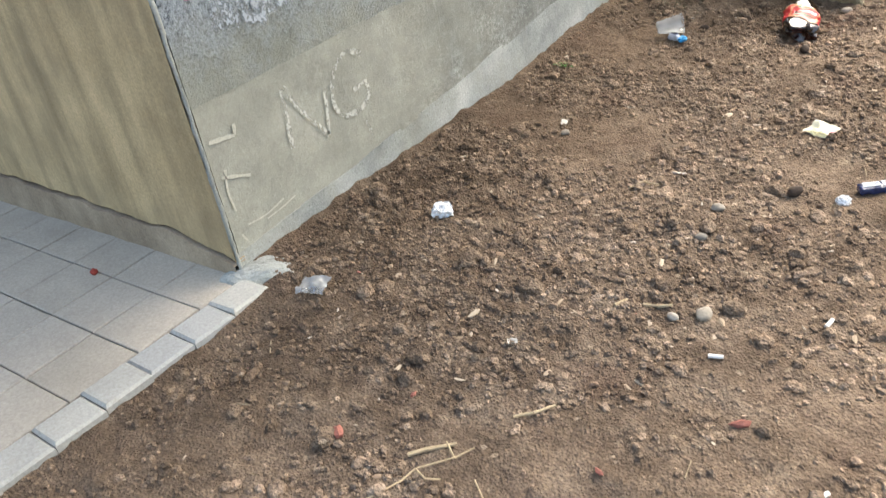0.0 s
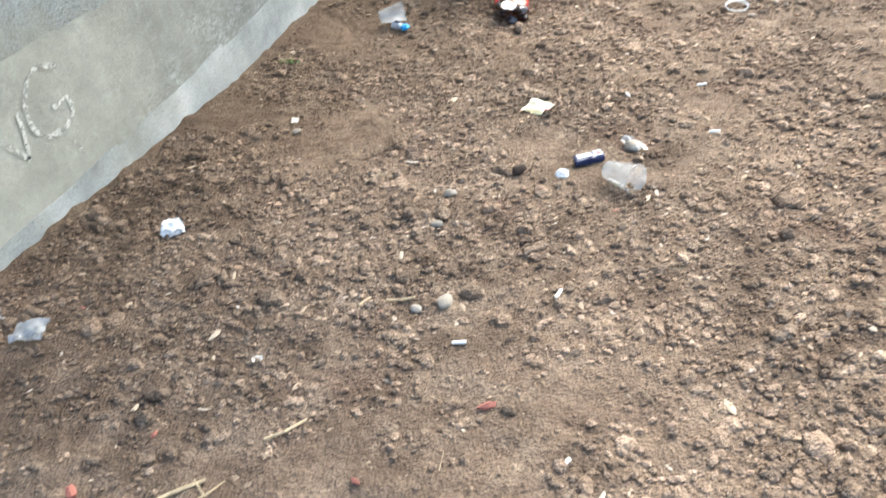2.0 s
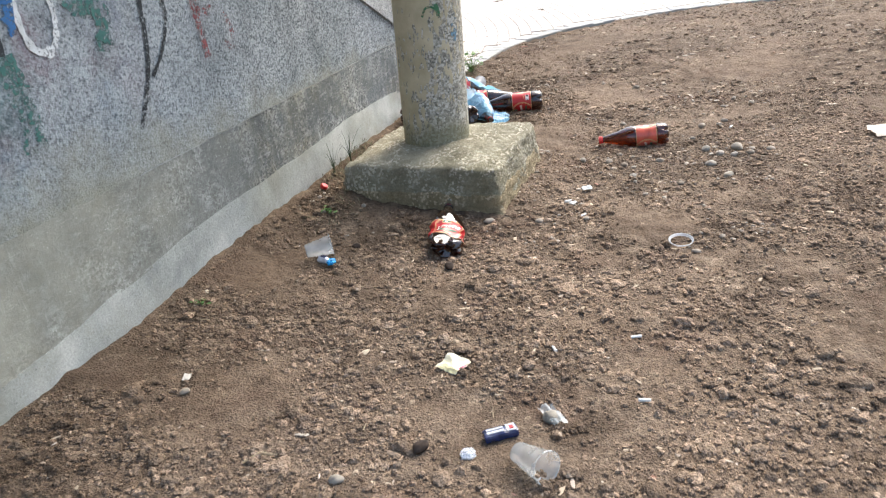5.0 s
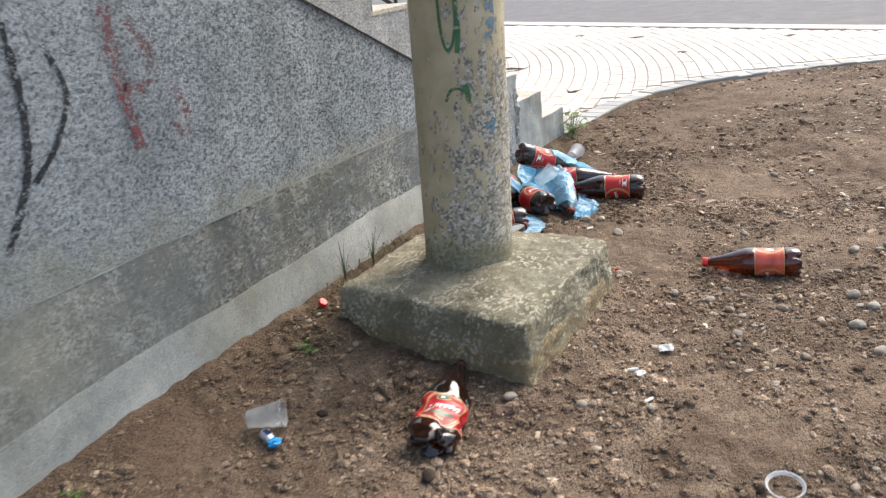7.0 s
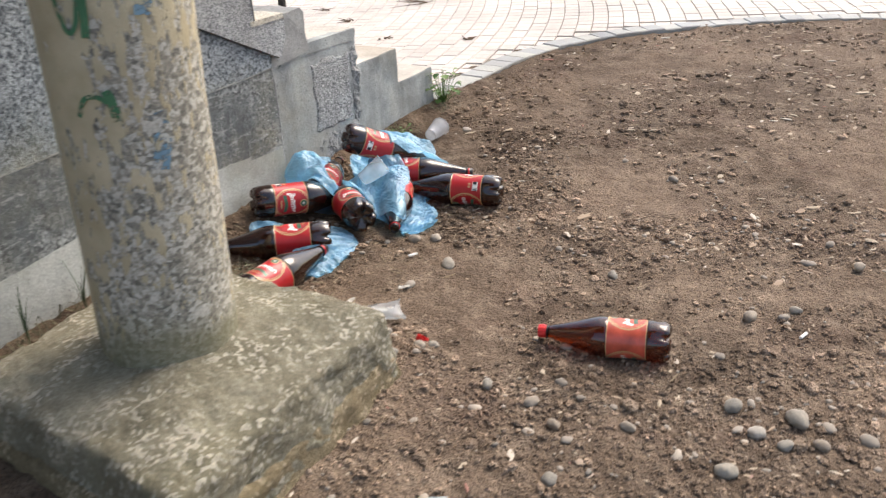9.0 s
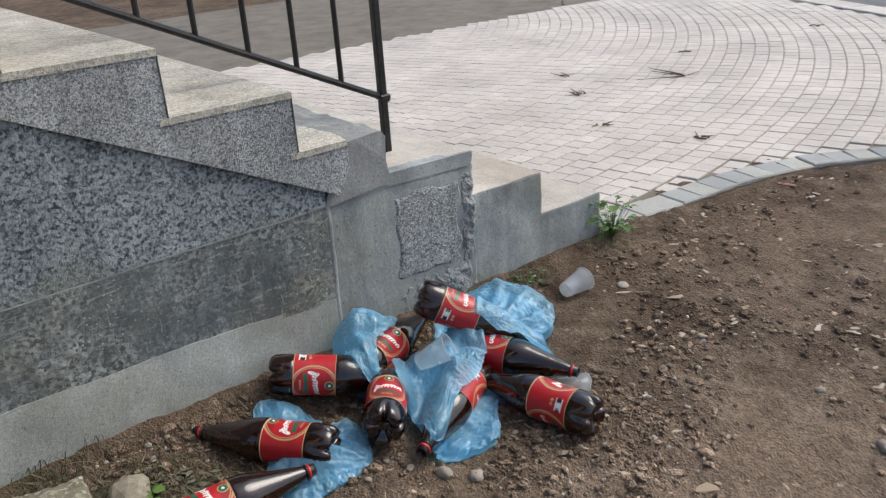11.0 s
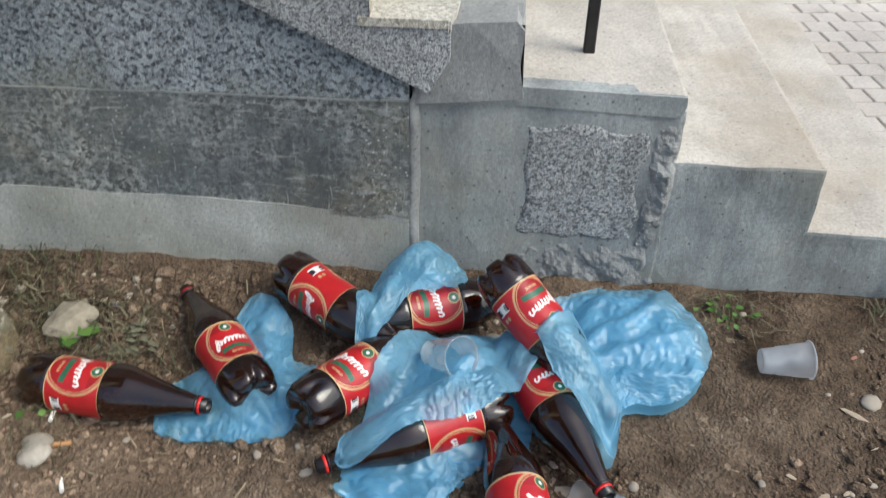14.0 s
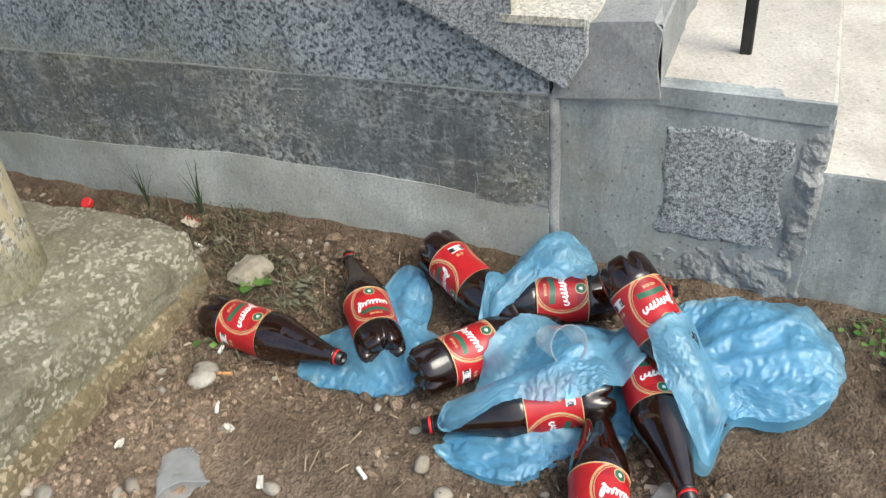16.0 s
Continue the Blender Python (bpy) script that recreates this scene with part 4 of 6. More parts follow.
GOLD = plain("gold_print", (0.5, 0.33, 0.16), 0.35, 0.1, 60, 0.5)
DEEP_RED = plain("deep_red_print", (0.3, 0.009, 0.012), 0.35, 0.1, 60, 0.5)
GREEN_PRINT = plain("green_print", (0.03, 0.11, 0.06), 0.35, 0.1, 60, 0.5)
WHITE_PRINT = plain("white_print", (0.8, 0.77, 0.72), 0.4, 0.05, 60)
BLACK_PRINT = plain("black_print", (0.02, 0.02, 0.025), 0.4, 0.1, 60)
RED_CAP = plain("red_cap_plastic", (0.6, 0.02, 0.02), 0.35, 0.1, 80, 0.5)
DARK_CAP = plain("dark_neck_plastic", (0.012, 0.009, 0.009), 0.3, 0.2, 80, 0.5)

R, LENGTH = 0.0515, 0.35
BODY = [(0.001, 0.016), (0.016, 0.012), (0.028, 0.004), (0.04, 0.002), (0.0475, 0.012), (0.0508, 0.03), (R, 0.05), (R, 0.058), (0.0498, 0.062), (0.0494, 0.085),
        (0.0486, 0.11), (0.0494, 0.14), (0.0498, 0.164), (R, 0.168), (R, 0.18), (0.0508, 0.192), (0.048, 0.207), (0.0435, 0.222), (0.038, 0.24), (0.0325, 0.258),
        (0.0275, 0.277), (0.0228, 0.296), (0.019, 0.312), (0.0158, 0.324), (0.0142, 0.329)]


def petals(r, z, a):
    """Five feet pressed into the base."""
    depth = np.clip((0.05 - z) / 0.05, 0, 1)
    groove = np.clip(np.cos(5 * a), 0, 1) ** 3
    return r * (1 - 0.16 * groove * depth), z + 0.014 * groove * depth * (r > 0.012)


def script_line():
    """A slanted flowing scribble with a large first loop, standing for the printed script."""
    t = np.linspace(0, 8.4 * 2 * math.pi, 620)
    n = t / (2 * math.pi)
    tall = 0.0042 * (1 + 0.35 * np.sin(n * 2.3 + 1) + 0.25 * np.sin(n * 5.1))
    big = np.exp(-((n - 0.5) / 0.55) ** 2)
    dip = np.exp(-((n - 4.3) / 0.3) ** 2)
    y = tall * np.cos(t) * (1 + 1.5 * big) - 0.005 * dip * (np.cos(t) < 0) + 0.0025 * big
    x = -0.034 + 0.0079 * n + 0.0021 * np.sin(t) * (1 + 1.2 * big) + 0.3 * y
    return np.stack([x, y + 0.13 * x], -1)


SCRIPT = script_line()


def label_art(u, w):
    """Which ink shows at u metres round the label and w metres up it: 0 red, 1 gold, 2 deep red, 3 green, 4 white, 5 black."""
    out = np.zeros(u.shape, int)
    half = math.pi * 0.0503
    for centre in (0.0, half):
        d = (u - centre + half) % (2 * half) - half
        e = ((w - 0.052) / 0.056) ** 2 + (d / 0.05) ** 2
        out = np.where((e < 1.06) & (e > 0.9), 1, out)
        out = np.where((e < 0.83) & (e > 0.77), 1, out)
        out = np.where(e < 0.77, 2, out)
        out = np.where((e < 0.74) & (np.abs(w - 0.052) < 0.028), 0, out)
        # green ribbon, crest and a white flowing line of script
        out = np.where((np.abs(w - 0.031 - 0.0016 * np.cos(d * 80)) < 0.0055) & (np.abs(d) < 0.03), 3, out)
        ring = np.hypot(w - 0.089, d)
        out = np.where(ring < 0.012, 1, out)
        out = np.where(ring < 0.01, 3, out)
        out = np.where(ring < 0.0035, 4, out)
        near = (np.abs(d) < 0.045) & (np.abs(w - 0.056) < 0.022)
        gap = np.full(u.shape, 1.0)
        gap[near] = np.min(np.hypot(d[near][:, None] - SCRIPT[:, 0], w[near][:, None] - 0.055 - SCRIPT[:, 1]), 1)
        out = np.where(gap < 0.0019, 4, out)
        out = np.where((np.abs(w - 0.018) < 0.0025) & (np.abs(d) < 0.014) & ((d * 300) % 1 < 0.6), 1, out)
    side = (u - half * 0.5 + half) % (2 * half) - half
    code = (side > -0.02) & (side < 0.012) & (w > 0.012) & (w < 0.03)
    out = np.where(code, 4, out)
    out = np.where(code & (w > 0.015) & (w < 0.027) & (((side * 300 + 0.35 * np.sin(side * 2100)) % 1.0) < 0.45), 5, out)
    out = np.where((np.hypot(side - 0.004, w - 0.04) < 0.004) | (np.hypot(side + 0.006, w - 0.04) < 0.004), 1, out)
    out = np.where((w < 0.0022) | (w > 0.1018), 1, out)
    return out


def build_bottle(crush=0.0, cap=False, seed=0, skin=None, field=None):
    def squash(v):
        """Dents a bottle that has been trodden on."""
        v = np.array(v)
        if crush:
            n = np.array([[*noise.noise_vector(Vector(p) * 26 + Vector((seed, 0, 0)))] for p in v])
            body = smooth01((0.26 - v[:, 2]) / 0.12)[:, None]
            v = v + n * 0.019 * crush * body
            v[:, 0] *= 1 - 0.5 * crush * body[:, 0]
            v[:, 1] *= 1 + 0.3 * crush * body[:, 0]
        else:
            dent = np.array([noise.noise(Vector(p) * 14 + Vector((seed, 3, 0))) for p in v])
            v[:, :2] *= (1 + 0.03 * dent)[:, None]
        return v
    ob = thing("beer_bottle", None, "empty brown plastic beer bottle with a red and gold label", "bottle", "empty bottles")
    fine = []
    for (r0, z0), (r1, z1) in zip(BODY[:-1], BODY[1:]):
        for u in (0, 0.5):
            fine.append((r0 + (r1 - r0) * u, z0 + (z1 - z0) * u))
    fine.append(BODY[-1])
    v, f = lathe(fine, 60, petals)
    raw("body", squash(v), f, skin or AMBER, ob, smooth=True)
    # wrap-round label
    nu, nw = 320, 96
    ang = np.linspace(0, 2 * math.pi, nu, endpoint=False)
    ws = np.linspace(0, 0.104, nw)
    rr = np.interp(ws + 0.062, [z for _, z in BODY[6:]], [r for r, _ in BODY[6:]]) + 0.0009
    a, w = np.meshgrid(ang, ws)
    vv = np.stack([rr[:, None] * np.cos(a), rr[:, None] * np.sin(a), w + 0.062], -1).reshape(-1, 3)
    lab = raw("paper_label", squash(vv), grid_faces(nw, nu, True), [field or RED_LABEL, GOLD, field or DEEP_RED, GREEN_PRINT, WHITE_PRINT, BLACK_PRINT], ob, "red label with gold oval border, crest and white script line", smooth=True)
    ca, cw = np.meshgrid(ang + math.pi / nu, (ws[:-1] + ws[1:]) / 2)
    ink = label_art(((ca + math.pi) % (2 * math.pi) - math.pi) * 0.0503, cw).reshape(-1)
    lab.data.polygons.foreach_set("material_index", ink.astype(np.int32))
    v, f = lathe([(0.0142, 0.328), (0.0175, 0.3285), (0.0178, 0.331), (0.0142, 0.332), (0.0138, 0.333), (0.0138, 0.35), (0.0115, 0.3505), (0.011, 0.334)], 28)
    raw("neck_finish", v, f, DARK_CAP, ob, "dark threaded neck", smooth=True)
    v, f = lathe([(0.0146, 0.3325), (0.0157, 0.333), (0.0157, 0.3375), (0.0146, 0.338)], 28)
    raw("tamper_ring", v, f, RED_CAP, ob, "red plastic tamper ring", smooth=True)
    if cap:
        v, f = lathe([(0.0142, 0.337), (0.0168, 0.3375), (0.017, 0.345), (0.0168, 0.353), (0.0155, 0.3545), (0.001, 0.355)], 40, lambda r, z, a: (r * (1 + 0.02 * np.sign(np.sin(a * 20)) * (r > 0.016)), z))
        raw("cap", v, f, RED_CAP, ob, "red screw cap")
    return ob


def lying(base, tip, roll):
    """Pose of a bottle from its base to its neck; roll turns the label's front from upmost."""
    b, t = Vector(base), Vector(tip)
    z = (t - b).normalized()
    up = Vector((0, 0, 1))
    x = (up - z * up.dot(z)).normalized()
    y = z.cross(x)
    m = Matrix((x, y, z)).transposed().to_4x4()
    m.translation = b
    return m @ Matrix.Rotation(radians(roll), 4, "Z")


BOTTLES = [
    ((-1.130, 4.135, 0.070), (-1.088, 4.509, 0.072), 5),
    ((-1.122, 4.560, 0.070), (-1.382, 4.352, 0.080), 10),
    ((-1.410, 4.552, 0.140), (-1.212, 4.837, 0.096), -90),
    ((-1.312, 4.747, 0.106), (-1.445, 5.075, 0.098), 30),
    ((-1.338, 4.970, 0.232), (-1.125, 5.190, 0.086), 0),
    ((-1.068, 4.652, 0.100), (-1.338, 4.870, 0.080), 10),
    ((-1.152, 5.004, 0.075), (-0.988, 4.699, 0.060), -120),
    ((-1.272, 5.022, 0.092), (-0.963, 5.170, 0.076), -10),
    ((-0.795, 5.066, 0.070), (-1.130, 4.985, 0.070), -140),
]
first = build_bottle()
first.matrix_basis = lying(*BOTTLES[0])
for b, t, r in BOTTLES[1:]:
    copy_thing(first, lying(b, t, r))
# label field lighter and more orange than on the other bottles
alone = tagged(build_bottle(cap=True, seed=4, skin=BACKLIT_AMBER, field=plain("orange_red_label", (0.5, 0.08, 0.045), 0.3, 0.35, 25, 0.6)), "empty amber plastic beer bottle with orange-red label and red cap", "bottle", "empty bottles")
alone.matrix_basis = lying((-0.072, 4.434, 0.034), (-0.374, 4.376, 0.026), 25) @ Matrix.Diagonal((0.95, 0.95, 0.885, 1))
crushed = tagged(build_bottle(crush=0.72, seed=7), "crushed dark plastic beer bottle with torn red label", "bottle", "empty bottles")
crushed.matrix_basis = lying((-0.69, 3.06, 0.034), (-0.785, 3.39, 0.07), 15)


# ---------- blue carrier bags ----------
def bottle_top(x, y, which):
    """Upper surface of the chosen bottles over each place, far down where there is none."""
    top = np.full(x.shape, -1.0)
    for i, start in which:
        b, t = np.array(BOTTLES[i][0]), np.array(BOTTLES[i][1])
        d = t - b
        s = ((x - b[0]) * d[0] + (y - b[1]) * d[1]) / (d[0] ** 2 + d[1] ** 2)
        off = np.hypot(x - b[0] - s * d[0], y - b[1] - s * d[1])
        r = np.interp(s * LENGTH, [0, 0.02, 0.19, 0.33, 0.35], [0.04, 0.053, 0.052, 0.02, 0.02]) + 0.005
        ok = (s > start) & (s < 1.06) & (off < r)
        top = np.where(ok, np.maximum(top, b[2] + s * d[2] + np.sqrt(np.maximum(r * r - off * off, 0))), top)
    return top


def closed_curve(ctrl, count):
    """Evenly numbered points on a smooth closed line through a few corners."""
    m = len(ctrl)
    p = np.array(ctrl, float)
    out = []
    for i in range(m):
        a, b, c, d = (p[(i + k) % m] for k in (-1, 0, 1, 2))
        for u in np.linspace(0, 1, count, endpoint=False):
            out.append(0.5 * (2 * b + (c - a) * u + (2 * a - 5 * b + 4 * c - d) * u * u + (3 * b - a - 3 * c + d) * u ** 3))
    return np.array(out)


def relax(p, rest, floor, edge, rounds, weight, stiff):
    """Lets a sheet settle: threads keep their length, it sinks on to the floor and its rim stays near its place."""
    n = p.shape[0]
    rim = np.zeros((n, n), bool)
    rim[0], rim[-1], rim[:, 0], rim[:, -1] = True, True, True, True
    links = [(1, 0, 0.48), (0, 1, 0.48), (1, 1, 0.3), (1, -1, 0.3), (3, 0, stiff), (0, 3, stiff)]
    sets = []
    for di, dj, k in links:
        a = (slice(0, n - di), slice(0, n - dj) if dj >= 0 else slice(-dj, n))
        b = (slice(di, n), slice(dj, n) if dj >= 0 else slice(0, n + dj))
        sets.append((a, b, np.linalg.norm(rest[b] - rest[a], axis=-1), k))
    for step in range(rounds):
        p[..., 2] -= weight
        for a, b, length, k in sets:
            d = p[b] - p[a]
            now = np.linalg.norm(d, axis=-1) + 1e-9
            move = (k * 0.5 * (now - length) / now)[..., None] * d
            p[a] += move
            p[b] -= move
        p[rim, :2] += 0.35 * (edge[rim] - p[rim, :2])
        p[..., 0] = np.maximum(p[..., 0], -1.455)
        if step % 4 == 0:
            ground = floor(p[..., 0], p[..., 1])
        p[..., 2] = np.maximum(p[..., 2], ground)
    p[..., 2] = np.maximum(p[..., 2], floor(p[..., 0], p[..., 1]))
    return p


def build_bag(name, outline, slack, puff, over, seed, label, gather, lift=0.0, swell=None, n=97, pleats=9, depth=0.032):
    """Thin film settled in folds over what lies under it; outline gives its corners on the ground plan."""
    cx, cy = (sum(v) / len(outline) for v in zip(*outline))
    bag = thing(name, pose(cx, cy, 0), label, "bag", "blue bags")
    ring = closed_curve(outline, 40)
    ang = np.arctan2(ring[:, 1] - cy, ring[:, 0] - cx)
    far = np.hypot(ring[:, 1] - cy, ring[:, 0] - cx)
    order = np.argsort(ang)
    u, v = np.meshgrid(np.linspace(-1, 1, n), np.linspace(-1, 1, n), indexing="ij")
    dx, dy = u * np.sqrt(1 - v * v / 2), v * np.sqrt(1 - u * u / 2)
    r, a = np.hypot(dx, dy), np.arctan2(dy, dx)
    reach = np.interp(a, ang[order], far[order], period=2 * math.pi)
    reach = reach * (1 + 0.05 * (fbm(np.cos(a) * 9 + seed, np.sin(a) * 9, 2, seed) - 0.5))
    x, y = cx + r * reach * np.cos(a), cy + r * reach * np.sin(a)
    top = swell or (cx, cy, 0.12)

    def floor(px, py):
        rr = np.hypot(px - top[0], py - top[1]) / top[2]
        h = ground_z(px, py) + 0.004 + lift * np.clip(1.25 - rr, 0, 1)
        h = h + puff * np.clip(1 - rr * rr, 0, 1) ** 0.7 * (0.5 + fbm(px * 8, py * 8, 2, seed + 2))
        return np.maximum(h, bottle_top(px, py, over) + 0.003)

    rng = np.random.default_rng(seed)

    def level(step):
        return x[::step, ::step], y[::step, ::step]

    # long pleats first, running out from where the film is gathered
    gx, gy = level(2)
    rr = r[::2, ::2]
    fan = np.arctan2(gy - gather[1], gx - gather[0]) * pleats / math.pi + 0.55 * fbm(gx * 11, gy * 11, 3, seed + 8) * pleats / 6
    reach = np.hypot(gx - gather[0], gy - gather[1])
    fold = (1 - 2 * np.abs(fan - np.floor(fan) - 0.5)) ** 2.2 * (0.25 + fbm(fan * 0.37, reach * 9, 2, seed + 6))
    cross = fbm(gx * 17 + 5, gy * 17, 3, seed + 12)
    z = floor(gx, gy) + 0.006 + depth * fold * np.clip(1.3 - rr, 0, 1) + 0.5 * depth * cross * (1.1 - rr) + rng.uniform(0, 0.004, gx.shape)
    rest = np.stack([(gx - cx) * slack, (gy - cy) * slack, 0 * z], -1)
    p = relax(np.stack([gx, gy, z], -1), rest, floor, np.stack([gx, gy], -1), 26, 0.00006, 0.12)
    # then finer creases between them
    for step, more, jig, rounds in ((1, 1.06, 0.0024, 26),):
        m = p.shape[0] * 2 - 1
        q = np.zeros((m, m, 3))
        q[::2, ::2] = p
        q[1::2, ::2] = (p[:-1] + p[1:]) / 2
        q[:, 1::2] = (q[:, :-1:2] + q[:, 2::2]) / 2
        gx, gy = level(step)
        rest = q * more
        q[..., 2] += rng.uniform(-jig, jig, gx.shape)
        p = relax(q, rest, floor, np.stack([gx, gy], -1), rounds, 0.00003, 0.05)
    p = p - (cx, cy, 0)
    raw("top_sheet", p.reshape(-1, 3), grid_faces(n, n)[:, ::-1], BLUE_FILM, bag, smooth=True)
    q = p[::2, ::2].copy()
    q[..., :2] *= 0.97
    q[..., 2] = np.minimum(ground_z(q[..., 0] + cx, q[..., 1] + cy) + 0.004 + 0.3 * lift, q[..., 2] - 0.002)
    raw("under_sheet", q.reshape(-1, 3), grid_faces(q.shape[0], q.shape[1]), BLUE_FILM, bag, smooth=True)
    return bag


build_bag("plastic_bag", [(-1.06, 4.39), (-1.05, 4.49), (-1.05, 4.57), (-1.085, 4.63), (-1.21, 4.655), (-1.24, 4.6), (-1.32, 4.58), (-1.375, 4.53), (-1.365, 4.475), (-1.21, 4.43), (-1.16, 4.38)],
          1.1, 0.02, [], 11, "thin crumpled blue plastic bag pressed flat under bottles", (-1.05, 4.64), swell=(-1.2, 4.55, 0.14))
build_bag("plastic_bag", [(-1.205, 4.74), (-1.27, 4.72), (-1.37, 4.72), (-1.45, 4.77), (-1.452, 4.87), (-1.4, 4.915), (-1.36, 4.91), (-1.32, 4.82)],
          1.14, 0.045, [(2, 0.55), (3, 0.0)], 12, "small crumpled blue plastic bag draped over bottles by the wall", (-1.19, 4.72), 0.06, (-1.39, 4.83, 0.1))
build_bag("plastic_bag", [(-0.975, 4.735), (-1.09, 4.755), (-1.245, 4.81), (-1.31, 4.935), (-1.33, 5.03), (-1.235, 5.07), (-1.14, 5.03), (-1.07, 4.94), (-1.035, 4.85)],
          1.12, 0.03, [(5, 0.35), (6, -0.02), (7, -0.02)], 13, "crumpled translucent blue plastic bag covering several bottles", (-1.34, 5.08), 0.06, (-1.19, 4.93, 0.13))
build_bag("plastic_bag", [(-0.97, 4.725), (-0.935, 4.82), (-0.945, 4.895), (-1.03, 4.965), (-1.05, 5.045), (-1.17, 5.04), (-1.13, 4.93), (-1.05, 4.82)],
          1.1, 0.012, [], 14, "loose blue plastic bag flap on the soil round a bottle", (-1.1, 5.1), 0.0, (-1.0, 4.86, 0.1), 81)
build_bag("plastic_bag", [(-1.3, 4.99), (-1.4, 5.07), (-1.445, 5.2), (-1.42, 5.32), (-1.335, 5.385), (-1.25, 5.375), (-1.18, 5.31), (-1.16, 5.22), (-1.045, 5.19), (-1.07, 5.145), (-1.14, 5.09), (-1.235, 5.03)],
          1.1, 0.05, [(4, 0.5), (7, -0.02)], 15, "large puffed blue plastic bag spread on the soil", (-1.16, 5.03), 0.02, (-1.3, 5.26, 0.15), 113, 12)


# ---------- cups ----------
def build_cup(name, mat, label, m, crush=0.0, seed=0):
    ob = thing(name, m, label, "cup", "plastic cups")
    prof = [(0.001, 0.003), (0.02, 0.003), (0.0225, 0.0), (0.0238, 0.004), (0.026, 0.028), (0.0275, 0.03), (0.0295, 0.055), (0.0312, 0.057), (0.034, 0.088), (0.0352, 0.09)]
    v, f = lathe(prof, 40)
    v2, f2 = lathe([(0.0352, 0.089), (0.0372, 0.0895), (0.0374, 0.0925), (0.0354, 0.093), (0.0348, 0.0905)], 40)
    def bend(q):
        if crush:
            n = np.array([[*noise.noise_vector(Vector(p) * 22 + Vector((seed, 0, 0)))] for p in q])
            q = q + n * 0.014 * crush
            q[:, 0] *= 1 - 0.62 * crush
            q[:, 1] *= 1 + 0.25 * crush
        return q
    raw("wall", bend(v), f, mat, ob, smooth=True)
    raw("rim", bend(v2), f2, mat, ob, smooth=True)
    return ob


def on_side(x, y, turn, z=0.031, tilt=-5, spin=0):
    return pose(x, y, gz(x, y) + z, 90 + tilt, 0, turn) @ Matrix.Rotation(radians(spin), 4, "Z")


build_cup("plastic_cup", WHITE_PLASTIC, "milky ribbed plastic cup lying on its side on soil", on_side(-1.3, 5.485, 182))
build_cup("plastic_cup", CLEAR_PLASTIC, "clear plastic cup lying on its side on soil", on_side(-0.18, 2.03, 55))
build_cup("plastic_cup", CLEAR_PLASTIC, "clear plastic cup lying by a blue wrapper", on_side(-1.17, 2.962, 122))
build_cup("plastic_cup", CLEAR_PLASTIC, "crushed clear plastic cup beside the bottles", lying((-0.815, 4.27, gz(-0.8, 4.28) + 0.018), (-0.725, 4.345, gz(-0.73, 4.34) + 0.018), 0), 0.9, 3)
build_cup("plastic_cup", CLEAR_PLASTIC, "clear plastic cup lying among bottles in a bag", lying((-1.21, 4.865, 0.125), (-1.162, 4.917, 0.165), 0))
build_cup("plastic_cup", CLEAR_PLASTIC, "crushed clear plastic cup lying near bottle necks", lying((-1.0, 5.125, gz(-1.0, 5.125) + 0.016), (-0.945, 5.19, gz(-0.945, 5.19) + 0.016), 0), 0.85, 5)


# ---------- litter ----------
def crumple(name, size, mat, m, label, category, seed=0, amount=0.35, subdivisions=3, smooth=False):
    bm = bmesh.new()
    bmesh.ops.create_icosphere(bm, subdivisions=subdivisions, radius=1.0)
    for v in bm.verts:
        n = noise.noise_vector(v.co * 1.7 + Vector((seed * 3.1, 0, 0))) + 0.5 * noise.noise_vector(v.co * 4.5 + Vector((0, seed * 2.3, 0)))
        v.co += n * amount + 0.35 * amount * noise.noise_vector(v.co * 9 + Vector((seed, 1, 0)))
        v.co = Vector((v.co.x * size[0], v.co.y * size[1], v.co.z * size[2]))
    ob = part(name, bm, mat, None, "", smooth)
    ob.matrix_basis = m
    return tagged(ob, label, category)


def lay(x, y, up, turn=0.0, rx=0.0, ry=0.0):
    return pose(x, y, gz(x, y) + up, rx, ry, turn)


TISSUE = plain("white_tissue", (0.8, 0.79, 0.78), 0.9, 0.06)
crumple("tissue", (0.026, 0.021, 0.019), TISSUE, lay(-1.168, 1.585, 0.016, 30), "small crumpled white tissue on the soil", "tissue", 1, 0.5, 4)
crumple("tissue", (0.016, 0.013, 0.011), TISSUE, lay(-0.298, 2.038, 0.01, 10), "scrap of crumpled white tissue beside a wrapper", "tissue", 2, 0.5, 4)


